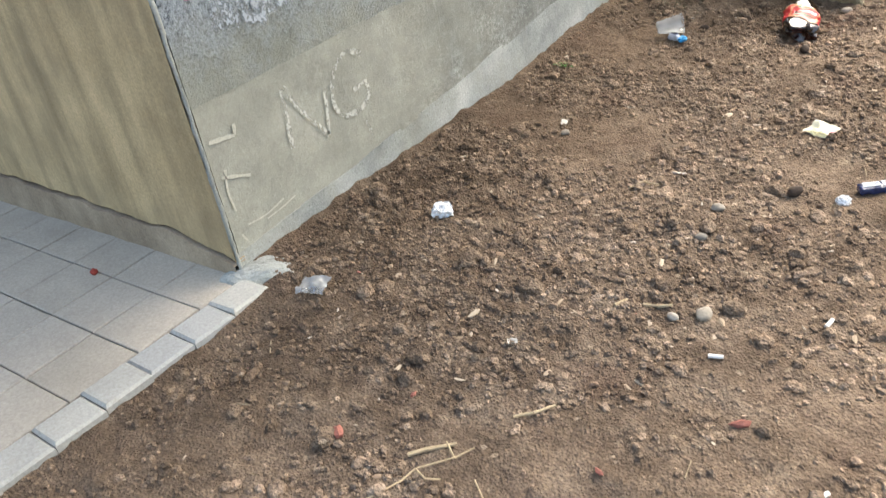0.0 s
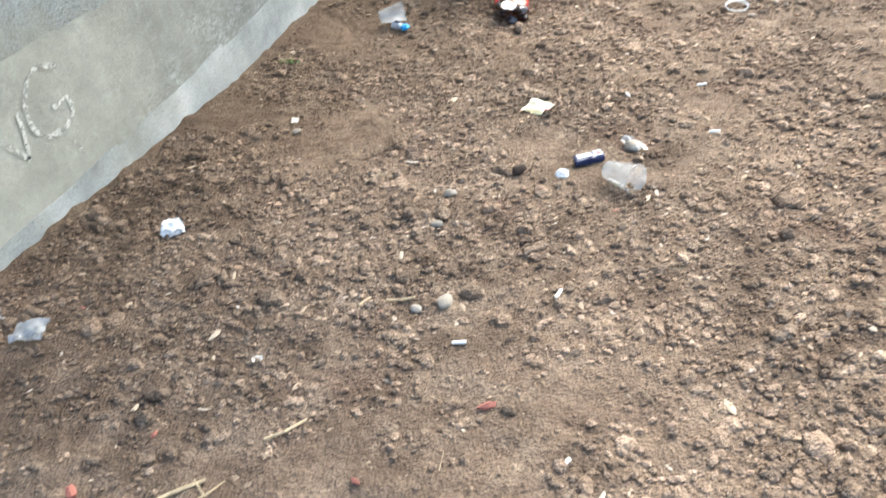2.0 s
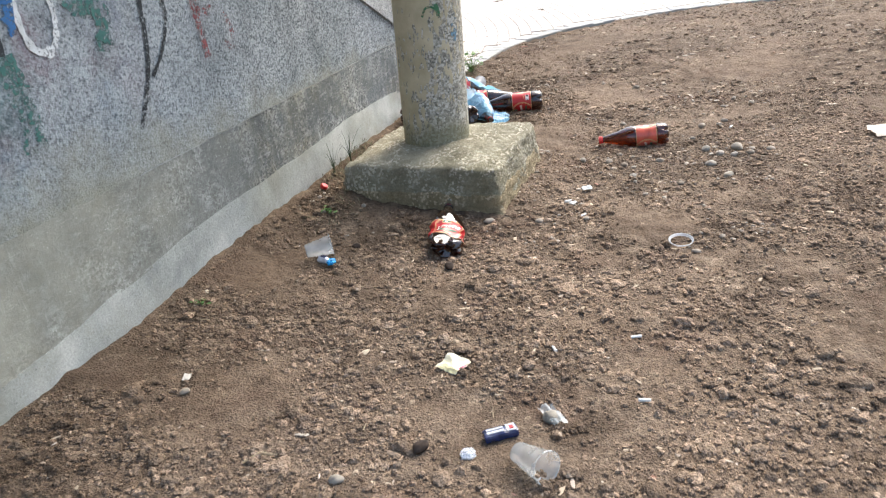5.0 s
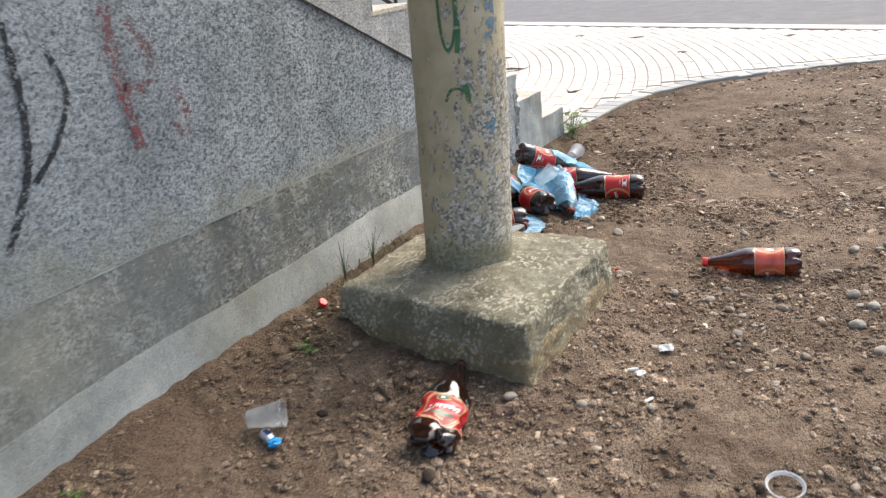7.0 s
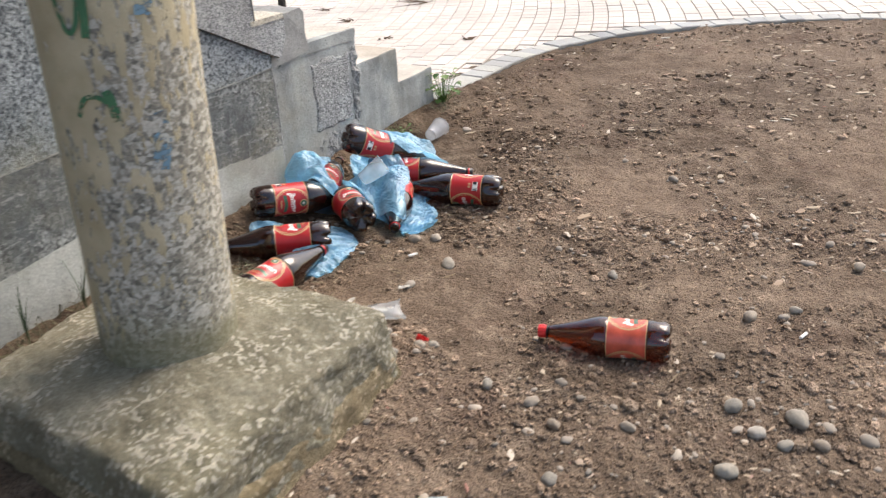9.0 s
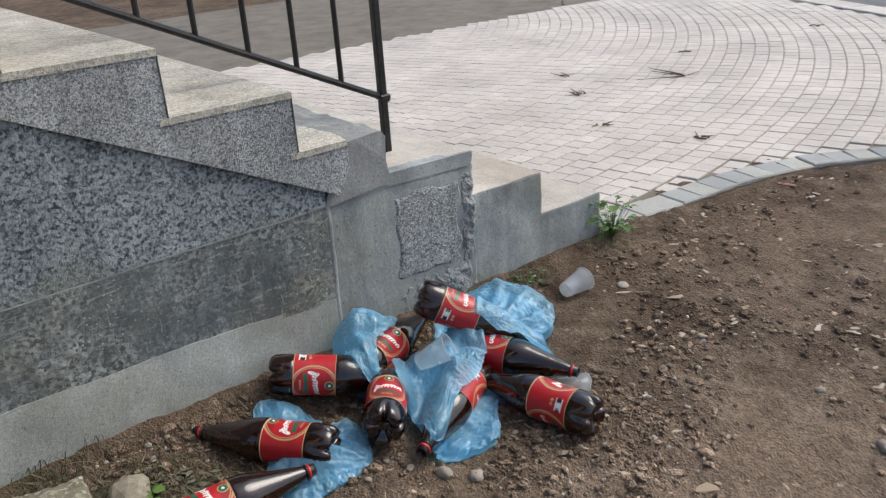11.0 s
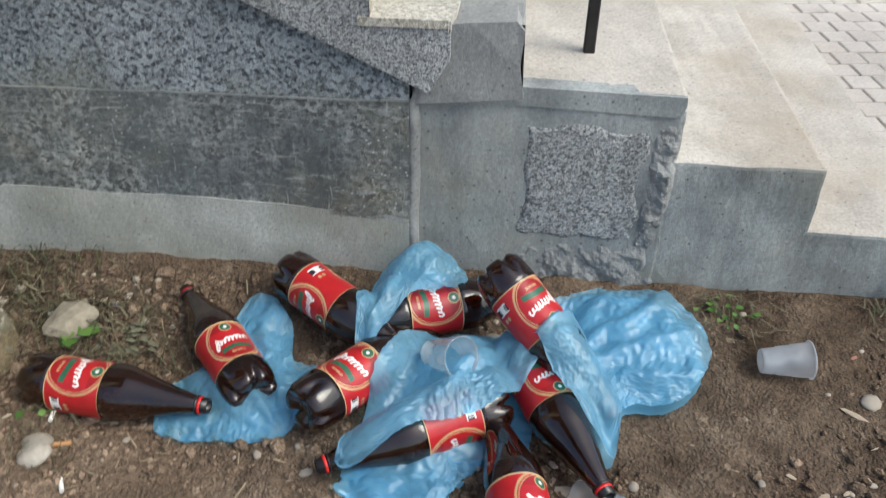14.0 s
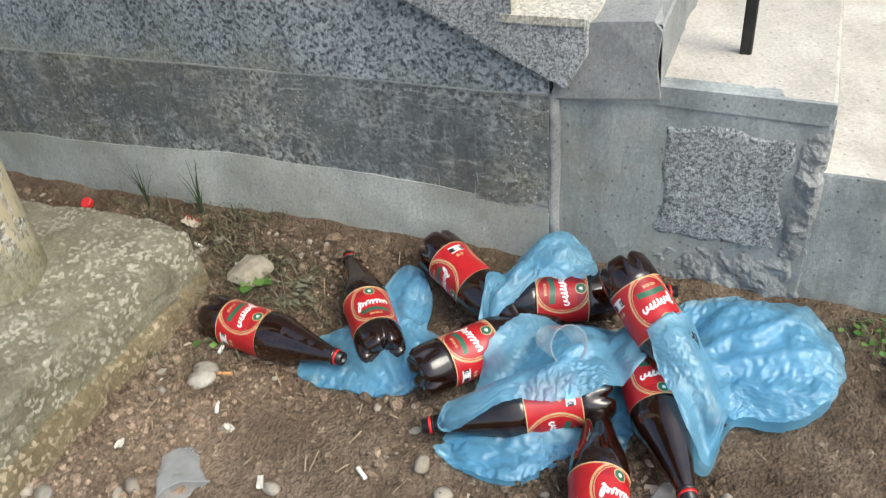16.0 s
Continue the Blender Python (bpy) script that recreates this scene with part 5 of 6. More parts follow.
def sheet(name, w, h, mat, m, label, category, seed=0, bendy=0.012, n=14, parts=()):
    """A crumpled flat scrap: a bent sheet with two faces."""
    ob = thing(name, m, label, category)
    us, vs = np.linspace(-1, 1, n), np.linspace(-1, 1, n)
    u, v = np.meshgrid(us, vs, indexing="ij")
    x = u * w / 2 * (1 + 0.14 * (fbm(v * 2 + seed, u * 0 + seed, 2, seed) - 0.5))
    y = v * h / 2 * (1 + 0.14 * (fbm(u * 2 + seed, v * 0, 2, seed + 1) - 0.5))
    z = bendy * (fbm(u * 1.6 + seed, v * 1.6, 3, seed + 2) - 0.4) * 2
    top = np.stack([x, y, z], -1).reshape(-1, 3)
    low = top - (0, 0, 0.0012)
    f = grid_faces(n, n)[:, ::-1]
    raw("face", np.concatenate([top, low]), np.concatenate([f, f[:, ::-1] + n * n]), mat, ob, smooth=True)
    for nm, mat2, u0, u1, v0, v1 in parts:
        k = (us[:, None] >= u0) & (us[:, None] <= u1) & (vs[None] >= v0) & (vs[None] <= v1)
        idx = np.argwhere(k)
        iu, iv = np.unique(idx[:, 0]), np.unique(idx[:, 1])
        sub = np.stack([x, y, z + 0.0012], -1)[np.ix_(iu, iv)]
        raw(nm, sub.reshape(-1, 3), grid_faces(len(iu), len(iv))[:, ::-1], mat2, ob)
    return ob


CREAM_PAPER = plain("cream_wrapper", (0.75, 0.7, 0.52), 0.5, 0.1, 30)
YELLOW_PRINT = plain("yellow_print", (0.68, 0.61, 0.36), 0.5, 0.1)
PINK_PRINT = plain("pink_print", (0.6, 0.16, 0.22), 0.5, 0.1)
NAVY = plain("navy_foil", (0.02, 0.03, 0.09), 0.25, 0.3, 60, 0.6)
SILVER = plain("silver_foil", (0.5, 0.52, 0.58), 0.22, 0.2, 60, 0.8)
CYAN = plain("cyan_foil", (0.02, 0.34, 0.7), 0.3, 0.25, 60, 0.6)
CARD = plain("beige_card", (0.6, 0.5, 0.4), 0.85, 0.1)
sheet("sweet_wrapper", 0.078, 0.062, CREAM_PAPER, lay(-0.439, 2.37, 0.014, -28, 8), "cream and yellow paper sweet wrapper on the soil", "wrapper", 3, 0.012,
      parts=(("yellow_band", YELLOW_PRINT, -0.7, 1.0, -1.0, -0.3), ("pink_end", PINK_PRINT, 0.75, 1.0, -0.4, 0.5)))


def build_foil_pack(m):
    ob = thing("foil_packet", m, "small dark blue and silver foil packet on the soil", "packet")
    bm = bmesh.new()
    bm_box(bm, (-0.04, -0.015, 0.0), (0.04, 0.015, 0.02), 0.005, 2)
    bmesh.ops.subdivide_edges(bm, edges=bm.edges[:], cuts=4, use_grid_fill=True)
    for v in bm.verts:
        v.co += 0.003 * noise.noise_vector(v.co * 70)
    part("pouch", bm, NAVY, ob)
    for x0, x1, y0, y1, mat, nm in ((-0.032, 0.008, -0.008, -0.001, SILVER, "silver_stripe"), (-0.032, 0.008, 0.003, 0.009, SILVER, "silver_stripe"), (0.014, 0.036, -0.012, 0.011, SILVER, "printed_end")):
        bm = bmesh.new()
        bm_box(bm, (x0, y0, 0.02), (x1, y1, 0.0222))
        part(nm, bm, mat, ob)
    bm = bmesh.new()
    bm_box(bm, (0.021, -0.007, 0.0222), (0.031, 0.004, 0.0236))
    part("red_mark", bm, RED_LABEL, ob)
    return ob


build_foil_pack(lay(-0.246, 2.12, 0.002, 33, 4))


def build_twist_wrapper(m):
    ob = thing("blue_wrapper", m, "twisted blue and silver foil wrapper in the soil", "wrapper")
    v, f = lathe([(0.001, -0.03), (0.011, -0.03), (0.014, -0.02), (0.013, 0.0), (0.011, 0.012), (0.005, 0.018)], 24)
    n = np.array([[*noise.noise_vector(Vector(p) * 70)] for p in v])
    raw("roll", (v + 0.003 * n)[:, [0, 2, 1]], f, SILVER, ob)
    bm = bmesh.new()
    bmesh.ops.create_icosphere(bm, subdivisions=3, radius=1)
    for q in bm.verts:
        q.co += 0.5 * noise.noise_vector(q.co * 2.6)
        q.co = Vector((q.co.x * 0.017, q.co.y * 0.014 + 0.03, q.co.z * 0.01))
    part("torn_end", bm, CYAN, ob, "bright blue torn end")
    bm = bmesh.new()
    bm_box(bm, (-0.006, -0.018, 0.0125), (0.006, 0.006, 0.0155))
    part("dark_print", bm, NAVY, ob)
    return ob


build_twist_wrapper(lay(-1.09, 2.945, 0.012, -112))


def build_cap(m):
    ob = thing("bottle_cap", m, "loose red plastic bottle cap on the soil", "bottle cap", "loose caps")
    v, f = lathe([(0.001, 0.013), (0.0125, 0.013), (0.0148, 0.0115), (0.0152, 0.0), (0.0138, 0.0), (0.0134, 0.01), (0.001, 0.0108)], 40, lambda r, z, a: (r * (1 + 0.018 * np.sign(np.sin(a * 20)) * (r > 0.0145)), z))
    raw("shell", v, f, RED_CAP, ob)
    return ob


loose_cap = build_cap(lay(-0.63, 4.24, 0.012, 0, 150, 20))
for cx, cy, rx, ry in ((-1.4, 3.575, 20, 30),):
    copy_thing(loose_cap, lay(cx, cy, 0.01, 40, rx, ry))


def build_lid(m):
    ob = thing("cup_lid", m, "thin clear plastic ring from a cup lid", "lid")
    v, f = lathe([(0.034, 0.0), (0.038, 0.001), (0.0405, 0.004), (0.041, 0.007), (0.039, 0.0075), (0.037, 0.003), (0.034, 0.002)], 44)
    raw("ring", v, f, WHITE_PLASTIC, ob, smooth=True)
    return ob


build_lid(lay(0.068, 3.252, 0.012, 0, 8, 4))
sheet("card_scrap", 0.15, 0.12, CARD, lay(0.83, 4.456, 0.02, 15, 6), "flat piece of beige cardboard on the soil", "cardboard", 5, 0.01)
sheet("blue_scrap", 0.09, 0.05, CYAN, lay(1.09, 5.87, 0.02, 20), "scrap of bright blue plastic on the soil", "scrap", 6, 0.015)
sheet("film_scrap", 0.07, 0.06, CLEAR_PLASTIC, lay(-1.244, 1.171, 0.02, 20, 10), "clear piece of broken plastic by the wall corner", "scrap", 7, 0.015)
sheet("paper_scrap", 0.03, 0.022, plain("grey_paper", (0.6, 0.58, 0.55), 0.7), lay(-0.36, 3.62, 0.008, 50), "small torn grey paper scrap", "scrap", 8, 0.006)


def stone(x, y, size, seed, mat=PEBBLE, label="smooth pale pebble on the soil", squash=0.62, name="pebble", sink=0.25, wide=0.72, rough=0.22, level=3):
    bm = bmesh.new()
    bmesh.ops.create_icosphere(bm, subdivisions=level, radius=1.0)
    for v in bm.verts:
        v.co += rough * noise.noise_vector(v.co * (1.1 if level == 3 else 1.9) + Vector((seed * 1.7, 0, 0)))
        v.co = Vector((v.co.x * size, v.co.y * size * wide, v.co.z * size * squash))
    ob = part(name, bm, mat, None, "", level == 3)
    ob.matrix_basis = lay(x, y, size * squash * (1 - sink * 2), seed * 67)
    return tagged(ob, label, name, "pebbles")


for n, (x, y, s) in enumerate(((0.096, 4.308, 0.024), (0.224, 4.307, 0.029), (0.126, 4.091, 0.023), (0.059, 4.706, 0.022), (0.279, 4.247, 0.018), (0.217, 4.218, 0.018), (-0.415, 4.154, 0.018),
                               (-0.085, 4.141, 0.018), (-0.3, 4.138, 0.019), (-0.326, 4.785, 0.018), (0.158, 4.769, 0.016), (0.28, 5.059, 0.02), (-0.226, 4.085, 0.016), (0.158, 4.231, 0.02),
                               (-1.009, 4.2, 0.027), (-0.713, 4.045, 0.026), (-0.646, 4.11, 0.022), (-0.771, 4.636, 0.026), (-0.931, 4.715, 0.02), (-0.807, 4.474, 0.018), (-0.144, 2.203, 0.026),
                               (-0.55, 1.889, 0.017), (-0.426, 1.472, 0.021), (-0.481, 1.444, 0.014), (-1.1, 2.127, 0.014))):
    stone(x, y, s, n + 1)
stone(-1.281, 4.145, 0.056, 40, plain("tan_stone", (0.26, 0.225, 0.17), 0.9, 0.3, 45), "flat tan broken stone beside a bottle", 0.4, "broken_stone", 0.15, 0.8, 0.45, 2)
DUNG = plain("dark_lump", (0.045, 0.03, 0.022), 0.9, 0.3, 120)
for n, (x, y, s) in enumerate(((-0.412, 2.04, 0.02), (-0.661, 3.0, 0.022), (-1.049, 3.106, 0.016))):
    stone(x, y, s, 60 + n, DUNG, "dark dried clod on the soil", 0.7, "dark_clod", 0.2)
BRICK_BIT = plain("red_brick_bit", (0.3, 0.115, 0.085), 0.9, 0.25, 90)
for n, (x, y, s) in enumerate(((-0.884, 0.848, 0.022), (-0.262, 1.212, 0.018), (-0.823, 1.001, 0.01), (-0.421, 0.991, 0.011))):
    stone(x, y, s, 80 + n, BRICK_BIT, "small broken splinter of red brick", 0.4, "brick_bit", 0.2, 0.5, 0.5, 1)


def butt(x, y, turn, mat, label="pale cigarette end on the soil", r=0.004, length=0.028):
    bm = bmesh.new()
    bm_tube(bm, (-length / 2, 0, 0), (length / 2, 0, 0), r, 10)
    ob = part("cigarette_end", bm, mat)
    ob.matrix_basis = lay(x, y, r + 0.002, turn)
    return tagged(ob, label, "cigarette end", "cigarette ends")


for n, (x, y, a) in enumerate(((0.192, 4.652, 70), (0.057, 2.29, 5), (-0.202, 1.544, 80), (-0.94, 4.27, 30), (-1.07, 4.2, 10), (-0.7, 4.05, 20), (-0.3, 3.5, 60), (0.0, 2.6, 20), (-0.2, 2.5, 120), (-0.88, 4.62, 55), (-0.4, 3.1, 15))):
    butt(x, y, a, WHITE_PRINT)

for x, y, a in ((-1.34, 3.96, 75), (-1.31, 4.1, 100), (-0.1, 1.109, 60), (-0.381, 3.623, 30), (-0.36, 1.36, 15)):
    butt(x, y, a, WHITE_PRINT)
butt(-1.02, 4.235, 105, plain("tan_filter", (0.5, 0.27, 0.12), 0.8, 0.15), "tan cigarette filter lying beside a bottle", 0.0042, 0.034)
SCRAP = plain("white_scrap", (0.56, 0.52, 0.45), 0.8, 0.1)
for n, (x, y, w, h, a) in enumerate(((-0.79, 4.16, 0.024, 0.014, 20), (-0.902, 4.324, 0.028, 0.012, 70), (-0.81, 4.45, 0.03, 0.012, 30), (-0.733, 1.222, 0.02, 0.014, 40), (-1.136, 2.19, 0.03, 0.02, 110))):
    sheet("paper_scrap", w, h, SCRAP, lay(x, y, 0.009, a), "small pale torn scrap lying on the soil", "scrap", 20 + n, 0.006, 8)
sheet("paper_scrap", 0.06, 0.026, CARD, lay(-1.40, 3.9, 0.012, 70), "pale torn scrap with a red edge by the wall", "scrap", 31, 0.008, 10, (("red_edge", RED_LABEL, -1.0, 1.0, 0.6, 1.0),))
sheet("glass_chip", 0.04, 0.03, plain("grey_glass", (0.3, 0.32, 0.32), 0.2, 0.1), lay(-0.331, 3.762, 0.012, 25, 12), "grey three-cornered chip lying on the soil", "chip", 33, 0.004, 8)
sheet("film_scrap", 0.085, 0.035, CLEAR_PLASTIC, lay(-0.141, 2.2, 0.016, -50, 6), "crumpled clear wrapper beside a plastic cup", "scrap", 34, 0.016)
for n, (x, y, s) in enumerate(((-0.985, 4.206, 0.03), (-0.541, 1.752, 0.016), (-0.64, 3.96, 0.016), (-0.61, 4.19, 0.018), (-0.59, 4.22, 0.014), (-0.17, 3.92, 0.02), (0.02, 3.86, 0.017), (0.2, 3.95, 0.022))):
    stone(x, y, s, 120 + n, sink=0.32)

TWIG = plain("dry_straw", (0.3, 0.235, 0.15), 0.9, 0.3, 50)


def build_straws():
    rng = random.Random(11)
    bm = bmesh.new()
    for _ in range(330):
        if rng.random() < 0.45:
            x, y = rng.uniform(-1.4, -0.8), rng.uniform(3.7, 5.2)
        else:
            x, y = rng.uniform(-1.3, 1.4), rng.uniform(0.3, 6.5)
        if -1.3 < x < -0.55 and 3.38 < y < 4.16:
            continue
        a, ln = rng.uniform(0, 6.28), rng.uniform(0.008, 0.045)
        p = Vector((x, y, gz(x, y) + rng.uniform(0.004, 0.012)))
        q = p + Vector((math.cos(a) * ln, math.sin(a) * ln, 0))
        q.z = gz(q.x, q.y) + rng.uniform(0.003, 0.016)
        bm_tube(bm, p, q, rng.uniform(0.0007, 0.0016), 4)
    tagged(part("dry_straws", bm, TWIG), "dry straws and thin twigs scattered on the soil", "straw", kind="stuff")


build_straws()


def build_stalk(points, radius, label):
    """A dry branched stalk lying on the soil: chains of (x, y)."""
    ob = thing("dry_stalk", pose(0, 0, 0), label, "stalk", "dry stalks")
    for chain in points:
        bm = bmesh.new()
        for (x0, y0), (x1, y1) in zip(chain[:-1], chain[1:]):
            bm_tube(bm, (x0, y0, gz(x0, y0) + 0.007), (x1, y1, gz(x1, y1) + 0.008), radius, 6, radius * 0.8)
        part("stem", bm, STALK, ob)


STALK = plain("dry_stalk", (0.44, 0.34, 0.21), 0.9, 0.25, 60)
build_stalk([[(-0.74, 0.735), (-0.708, 0.81), (-0.7, 0.845), (-0.655, 0.9), (-0.64, 0.94)], [(-0.7, 0.845), (-0.672, 0.835), (-0.65, 0.85)], [(-0.655, 0.9), (-0.69, 0.925)]], 0.0019, "dry branched straw-coloured stalk on the soil")
build_stalk([[(-0.735, 0.868), (-0.71, 0.895), (-0.673, 0.933)]], 0.0042, "thick pale dry stalk lying on the soil")
build_stalk([[(-0.62, 1.04), (-0.59, 1.063), (-0.565, 1.1)]], 0.0034, "short pale stick lying on the soil")
build_stalk([[(-0.594, 1.41), (-0.582, 1.445)], [(-0.55, 1.45), (-0.52, 1.46), (-0.492, 1.468)]], 0.0036, "pale broken twigs lying on the soil")
build_stalk([[(-0.79, 1.9), (-0.76, 1.93), (-0.72, 1.935)]], 0.003, "thin dark twig lying on the soil")
build_stalk([[(-0.6, 0.88), (-0.56, 0.85), (-0.5, 0.835)], [(-0.56, 0.85), (-0.53, 0.87), (-0.49, 0.862)]], 0.0016, "short dry forked stalk on the soil")


# ---------- weeds ----------
def mat_leaf():
    k = Nodes("leaf", 0.55)
    info = k.t.nodes.new("ShaderNodeObjectInfo")
    k.colour(k.ramp(info.outputs["Random"], [(0.0, (0.05, 0.11, 0.02)), (0.5, (0.085, 0.17, 0.03)), (1.0, (0.15, 0.22, 0.06))]))
    return k.mat


LEAF = mat_leaf()
DRYLEAF = plain("dry_leaf", (0.12, 0.115, 0.075), 0.85, 0.45)


def weed(x, y, spread, leaves, size, seed, label, mat=LEAF, height=1.0):
    ob = thing("weed", lay(x, y, 0.0), label, "plant", "weeds")
    rng = random.Random(seed)
    for _ in range(leaves):
        lv, st = bmesh.new(), bmesh.new()
        a, d, h = rng.uniform(0, 6.28), rng.uniform(0.1, 1) * spread, rng.uniform(0.2, 1) * spread * height
        tip = Vector((math.cos(a) * d, math.sin(a) * d, h))
        bm_tube(st, (0, 0, -0.005), tip, 0.0012, 4, 0.0007)
        s = size * rng.uniform(0.6, 1.2)
        out = Vector((math.cos(a), math.sin(a), rng.uniform(-0.5, 0.3))).normalized()
        side = out.cross(Vector((0, 0, 1))).normalized()
        up = side.cross(out)
        rows = []
        for u, wv, cup in ((0, 0.05, 0), (0.25, 0.42, 0.06), (0.55, 0.5, 0.05), (0.8, 0.3, 0), (1.0, 0.02, -0.1)):
            wv *= 1.0 if mat == LEAF else 0.42
            mid = tip + out * s * u + up * s * cup
            rows.append([lv.verts.new(mid - side * s * wv + up * s * 0.1), lv.verts.new(mid), lv.verts.new(mid + side * s * wv + up * s * 0.1)])
        for r0, r1 in zip(rows[:-1], rows[1:]):
            for i in range(2):
                lv.faces.new((r0[i], r0[i + 1], r1[i + 1], r1[i]))
        part("leaf", lv, mat, ob, smooth=True)
        part("stem", st, mat, ob)
    return ob


weed(-1.45, 5.87, 0.075, 54, 0.027, 1, "small green leafy weed at the foot of the lowest step", height=1.8)
weed(-1.415, 5.45, 0.045, 12, 0.014, 2, "low green weed sprouting by the concrete step", height=0.6)
weed(-1.44, 5.4, 0.03, 10, 0.014, 9, "tiny green weed sprouting by the concrete step", height=0.6)
weed(-1.265, 4.165, 0.035, 8, 0.03, 3, "small green weed with two broad leaves", height=0.7)
weed(-1.087, 4.174, 0.04, 12, 0.016, 4, "low green weed beside a bottle", height=0.5)
weed(-1.35, 2.58, 0.03, 10, 0.012, 5, "tiny green sprout at the foot of the wall", height=0.7)
weed(-1.244, 3.33, 0.045, 16, 0.014, 6, "low green weed in the soil before the footing", height=0.4)
weed(-1.26, 4.25, 0.09, 30, 0.028, 7, "withered grey leaves and stalks on the soil", DRYLEAF, 0.25)
weed(-1.3, 4.2, 0.06, 16, 0.024, 8, "withered grey leaves on the soil", DRYLEAF, 0.3)


def grass_tuft(x, y, n, height, seed, label):
    ob = thing("grass_tuft", lay(x, y, 0.0), label, "grass", "grass tufts")
    rng = random.Random(seed)
    mat = plain("dark_grass", (0.045, 0.07, 0.03), 0.8)
    for _ in range(n):
        bm = bmesh.new()
        a, h = rng.uniform(0, 6.28), height * rng.uniform(0.5, 1.0)
        lean = rng.uniform(0.1, 0.6)
        prev = None
        for s in range(5):
            u = s / 4
            c = Vector((math.cos(a) * lean * h * u * u, math.sin(a) * lean * h * u * u, h * u))
            w = 0.0028 * (1 - u * 0.85)
            pair = [bm.verts.new(c + Vector((-math.sin(a) * w, math.cos(a) * w, 0))), bm.verts.new(c - Vector((-math.sin(a) * w, math.cos(a) * w, 0)))]
            if prev:
                bm.faces.new((prev[0], prev[1], pair[1], pair[0]))
            prev = pair
        part("blade", bm, mat, ob)


def build_dead_grass():
    """Flattened dark grass and rotten stalks round the footing and along the wall's foot."""
    rng = random.Random(21)
    bm = bmesh.new()
    for x0, y0, spread, count in ((-1.27, 4.22, 0.1, 220), (-1.38, 4.0, 0.08, 240), (-1.41, 3.75, 0.05, 60), (-1.0, 4.17, 0.08, 60), (-1.3, 4.12, 0.06, 60), (-1.4, 5.43, 0.07, 70), (-1.42, 5.8, 0.06, 60), (-1.2, 3.3, 0.07, 40)):
        for _ in range(count):
            x, y = rng.gauss(x0, spread * 0.6), rng.gauss(y0, spread)
            x = max(x, -1.445)
            a, ln = rng.uniform(0, 6.28), rng.uniform(0.025, 0.085)
            side = Vector((-math.sin(a), math.cos(a), 0)) * rng.uniform(0.0008, 0.0022)
            prev = None
            for s in range(4):
                u = s / 3
                px, py = x + math.cos(a + u * 0.7) * ln * u, y + math.sin(a + u * 0.7) * ln * u
                c = Vector((max(px, -1.452), py, gz(px, py) + 0.009 + 0.026 * math.sin(u * 3) * rng.random()))
                w = side * (1 - 0.8 * u)
                pair = [bm.verts.new(c + w), bm.verts.new(c - w)]
                if prev:
                    bm.faces.new((prev[0], prev[1], pair[1], pair[0]))
                prev = pair
    k = Nodes("dead_grass", 0.9)
    geo = k.t.nodes.new("ShaderNodeNewGeometry")
    k.colour(k.ramp(geo.outputs["Random Per Island"], [(0.0, (0.05, 0.05, 0.025)), (0.5, (0.12, 0.105, 0.065)), (0.85, (0.2, 0.17, 0.11)), (1.0, (0.07, 0.1, 0.03))]))
    tagged(part("dead_grass", bm, k.mat), "flattened dead grass and rotten stalks at the wall's foot", "dead grass", kind="stuff")


build_dead_grass()
grass_tuft(-1.43, 3.92, 9, 0.17, 1, "thin dark grass growing at the foot of the wall")
grass_tuft(-1.43, 3.75, 9, 0.15, 2, "thin dark grass growing at the foot of the wall")


# ---------- old paint and scratches on the side wall ----------
def wall_stroke(bm, ctrl, width, x=None, seed=0):
    """A brush stroke on the side wall, from control points of (y, z)."""
    x = X_WALL + 0.0035 if x is None else x
    pts = curve_points(ctrl, 14)
    prev = None
    for n, (y, z) in enumerate(pts):
        a, b = pts[max(0, n - 1)], pts[min(len(pts) - 1, n + 1)]
        dy, dz = b[0] - a[0], b[1] - a[1]
        ln = math.hypot(dy, dz) or 1
        w = width * (0.6 + 0.8 * noise.noise(Vector((y * 30, z * 30, seed))) ** 2 + 0.3 * noise.noise(Vector((y * 60, z * 60, seed + 4))))
        py, pz = -dz / ln * w / 2, dy / ln * w / 2
        pair = [bm.verts.new((x, y - py, z - pz)), bm.verts.new((x, y + py, z + pz))]
        if prev:
            bm.faces.new((prev[0], prev[1], pair[1], pair[0]))
        prev = pair


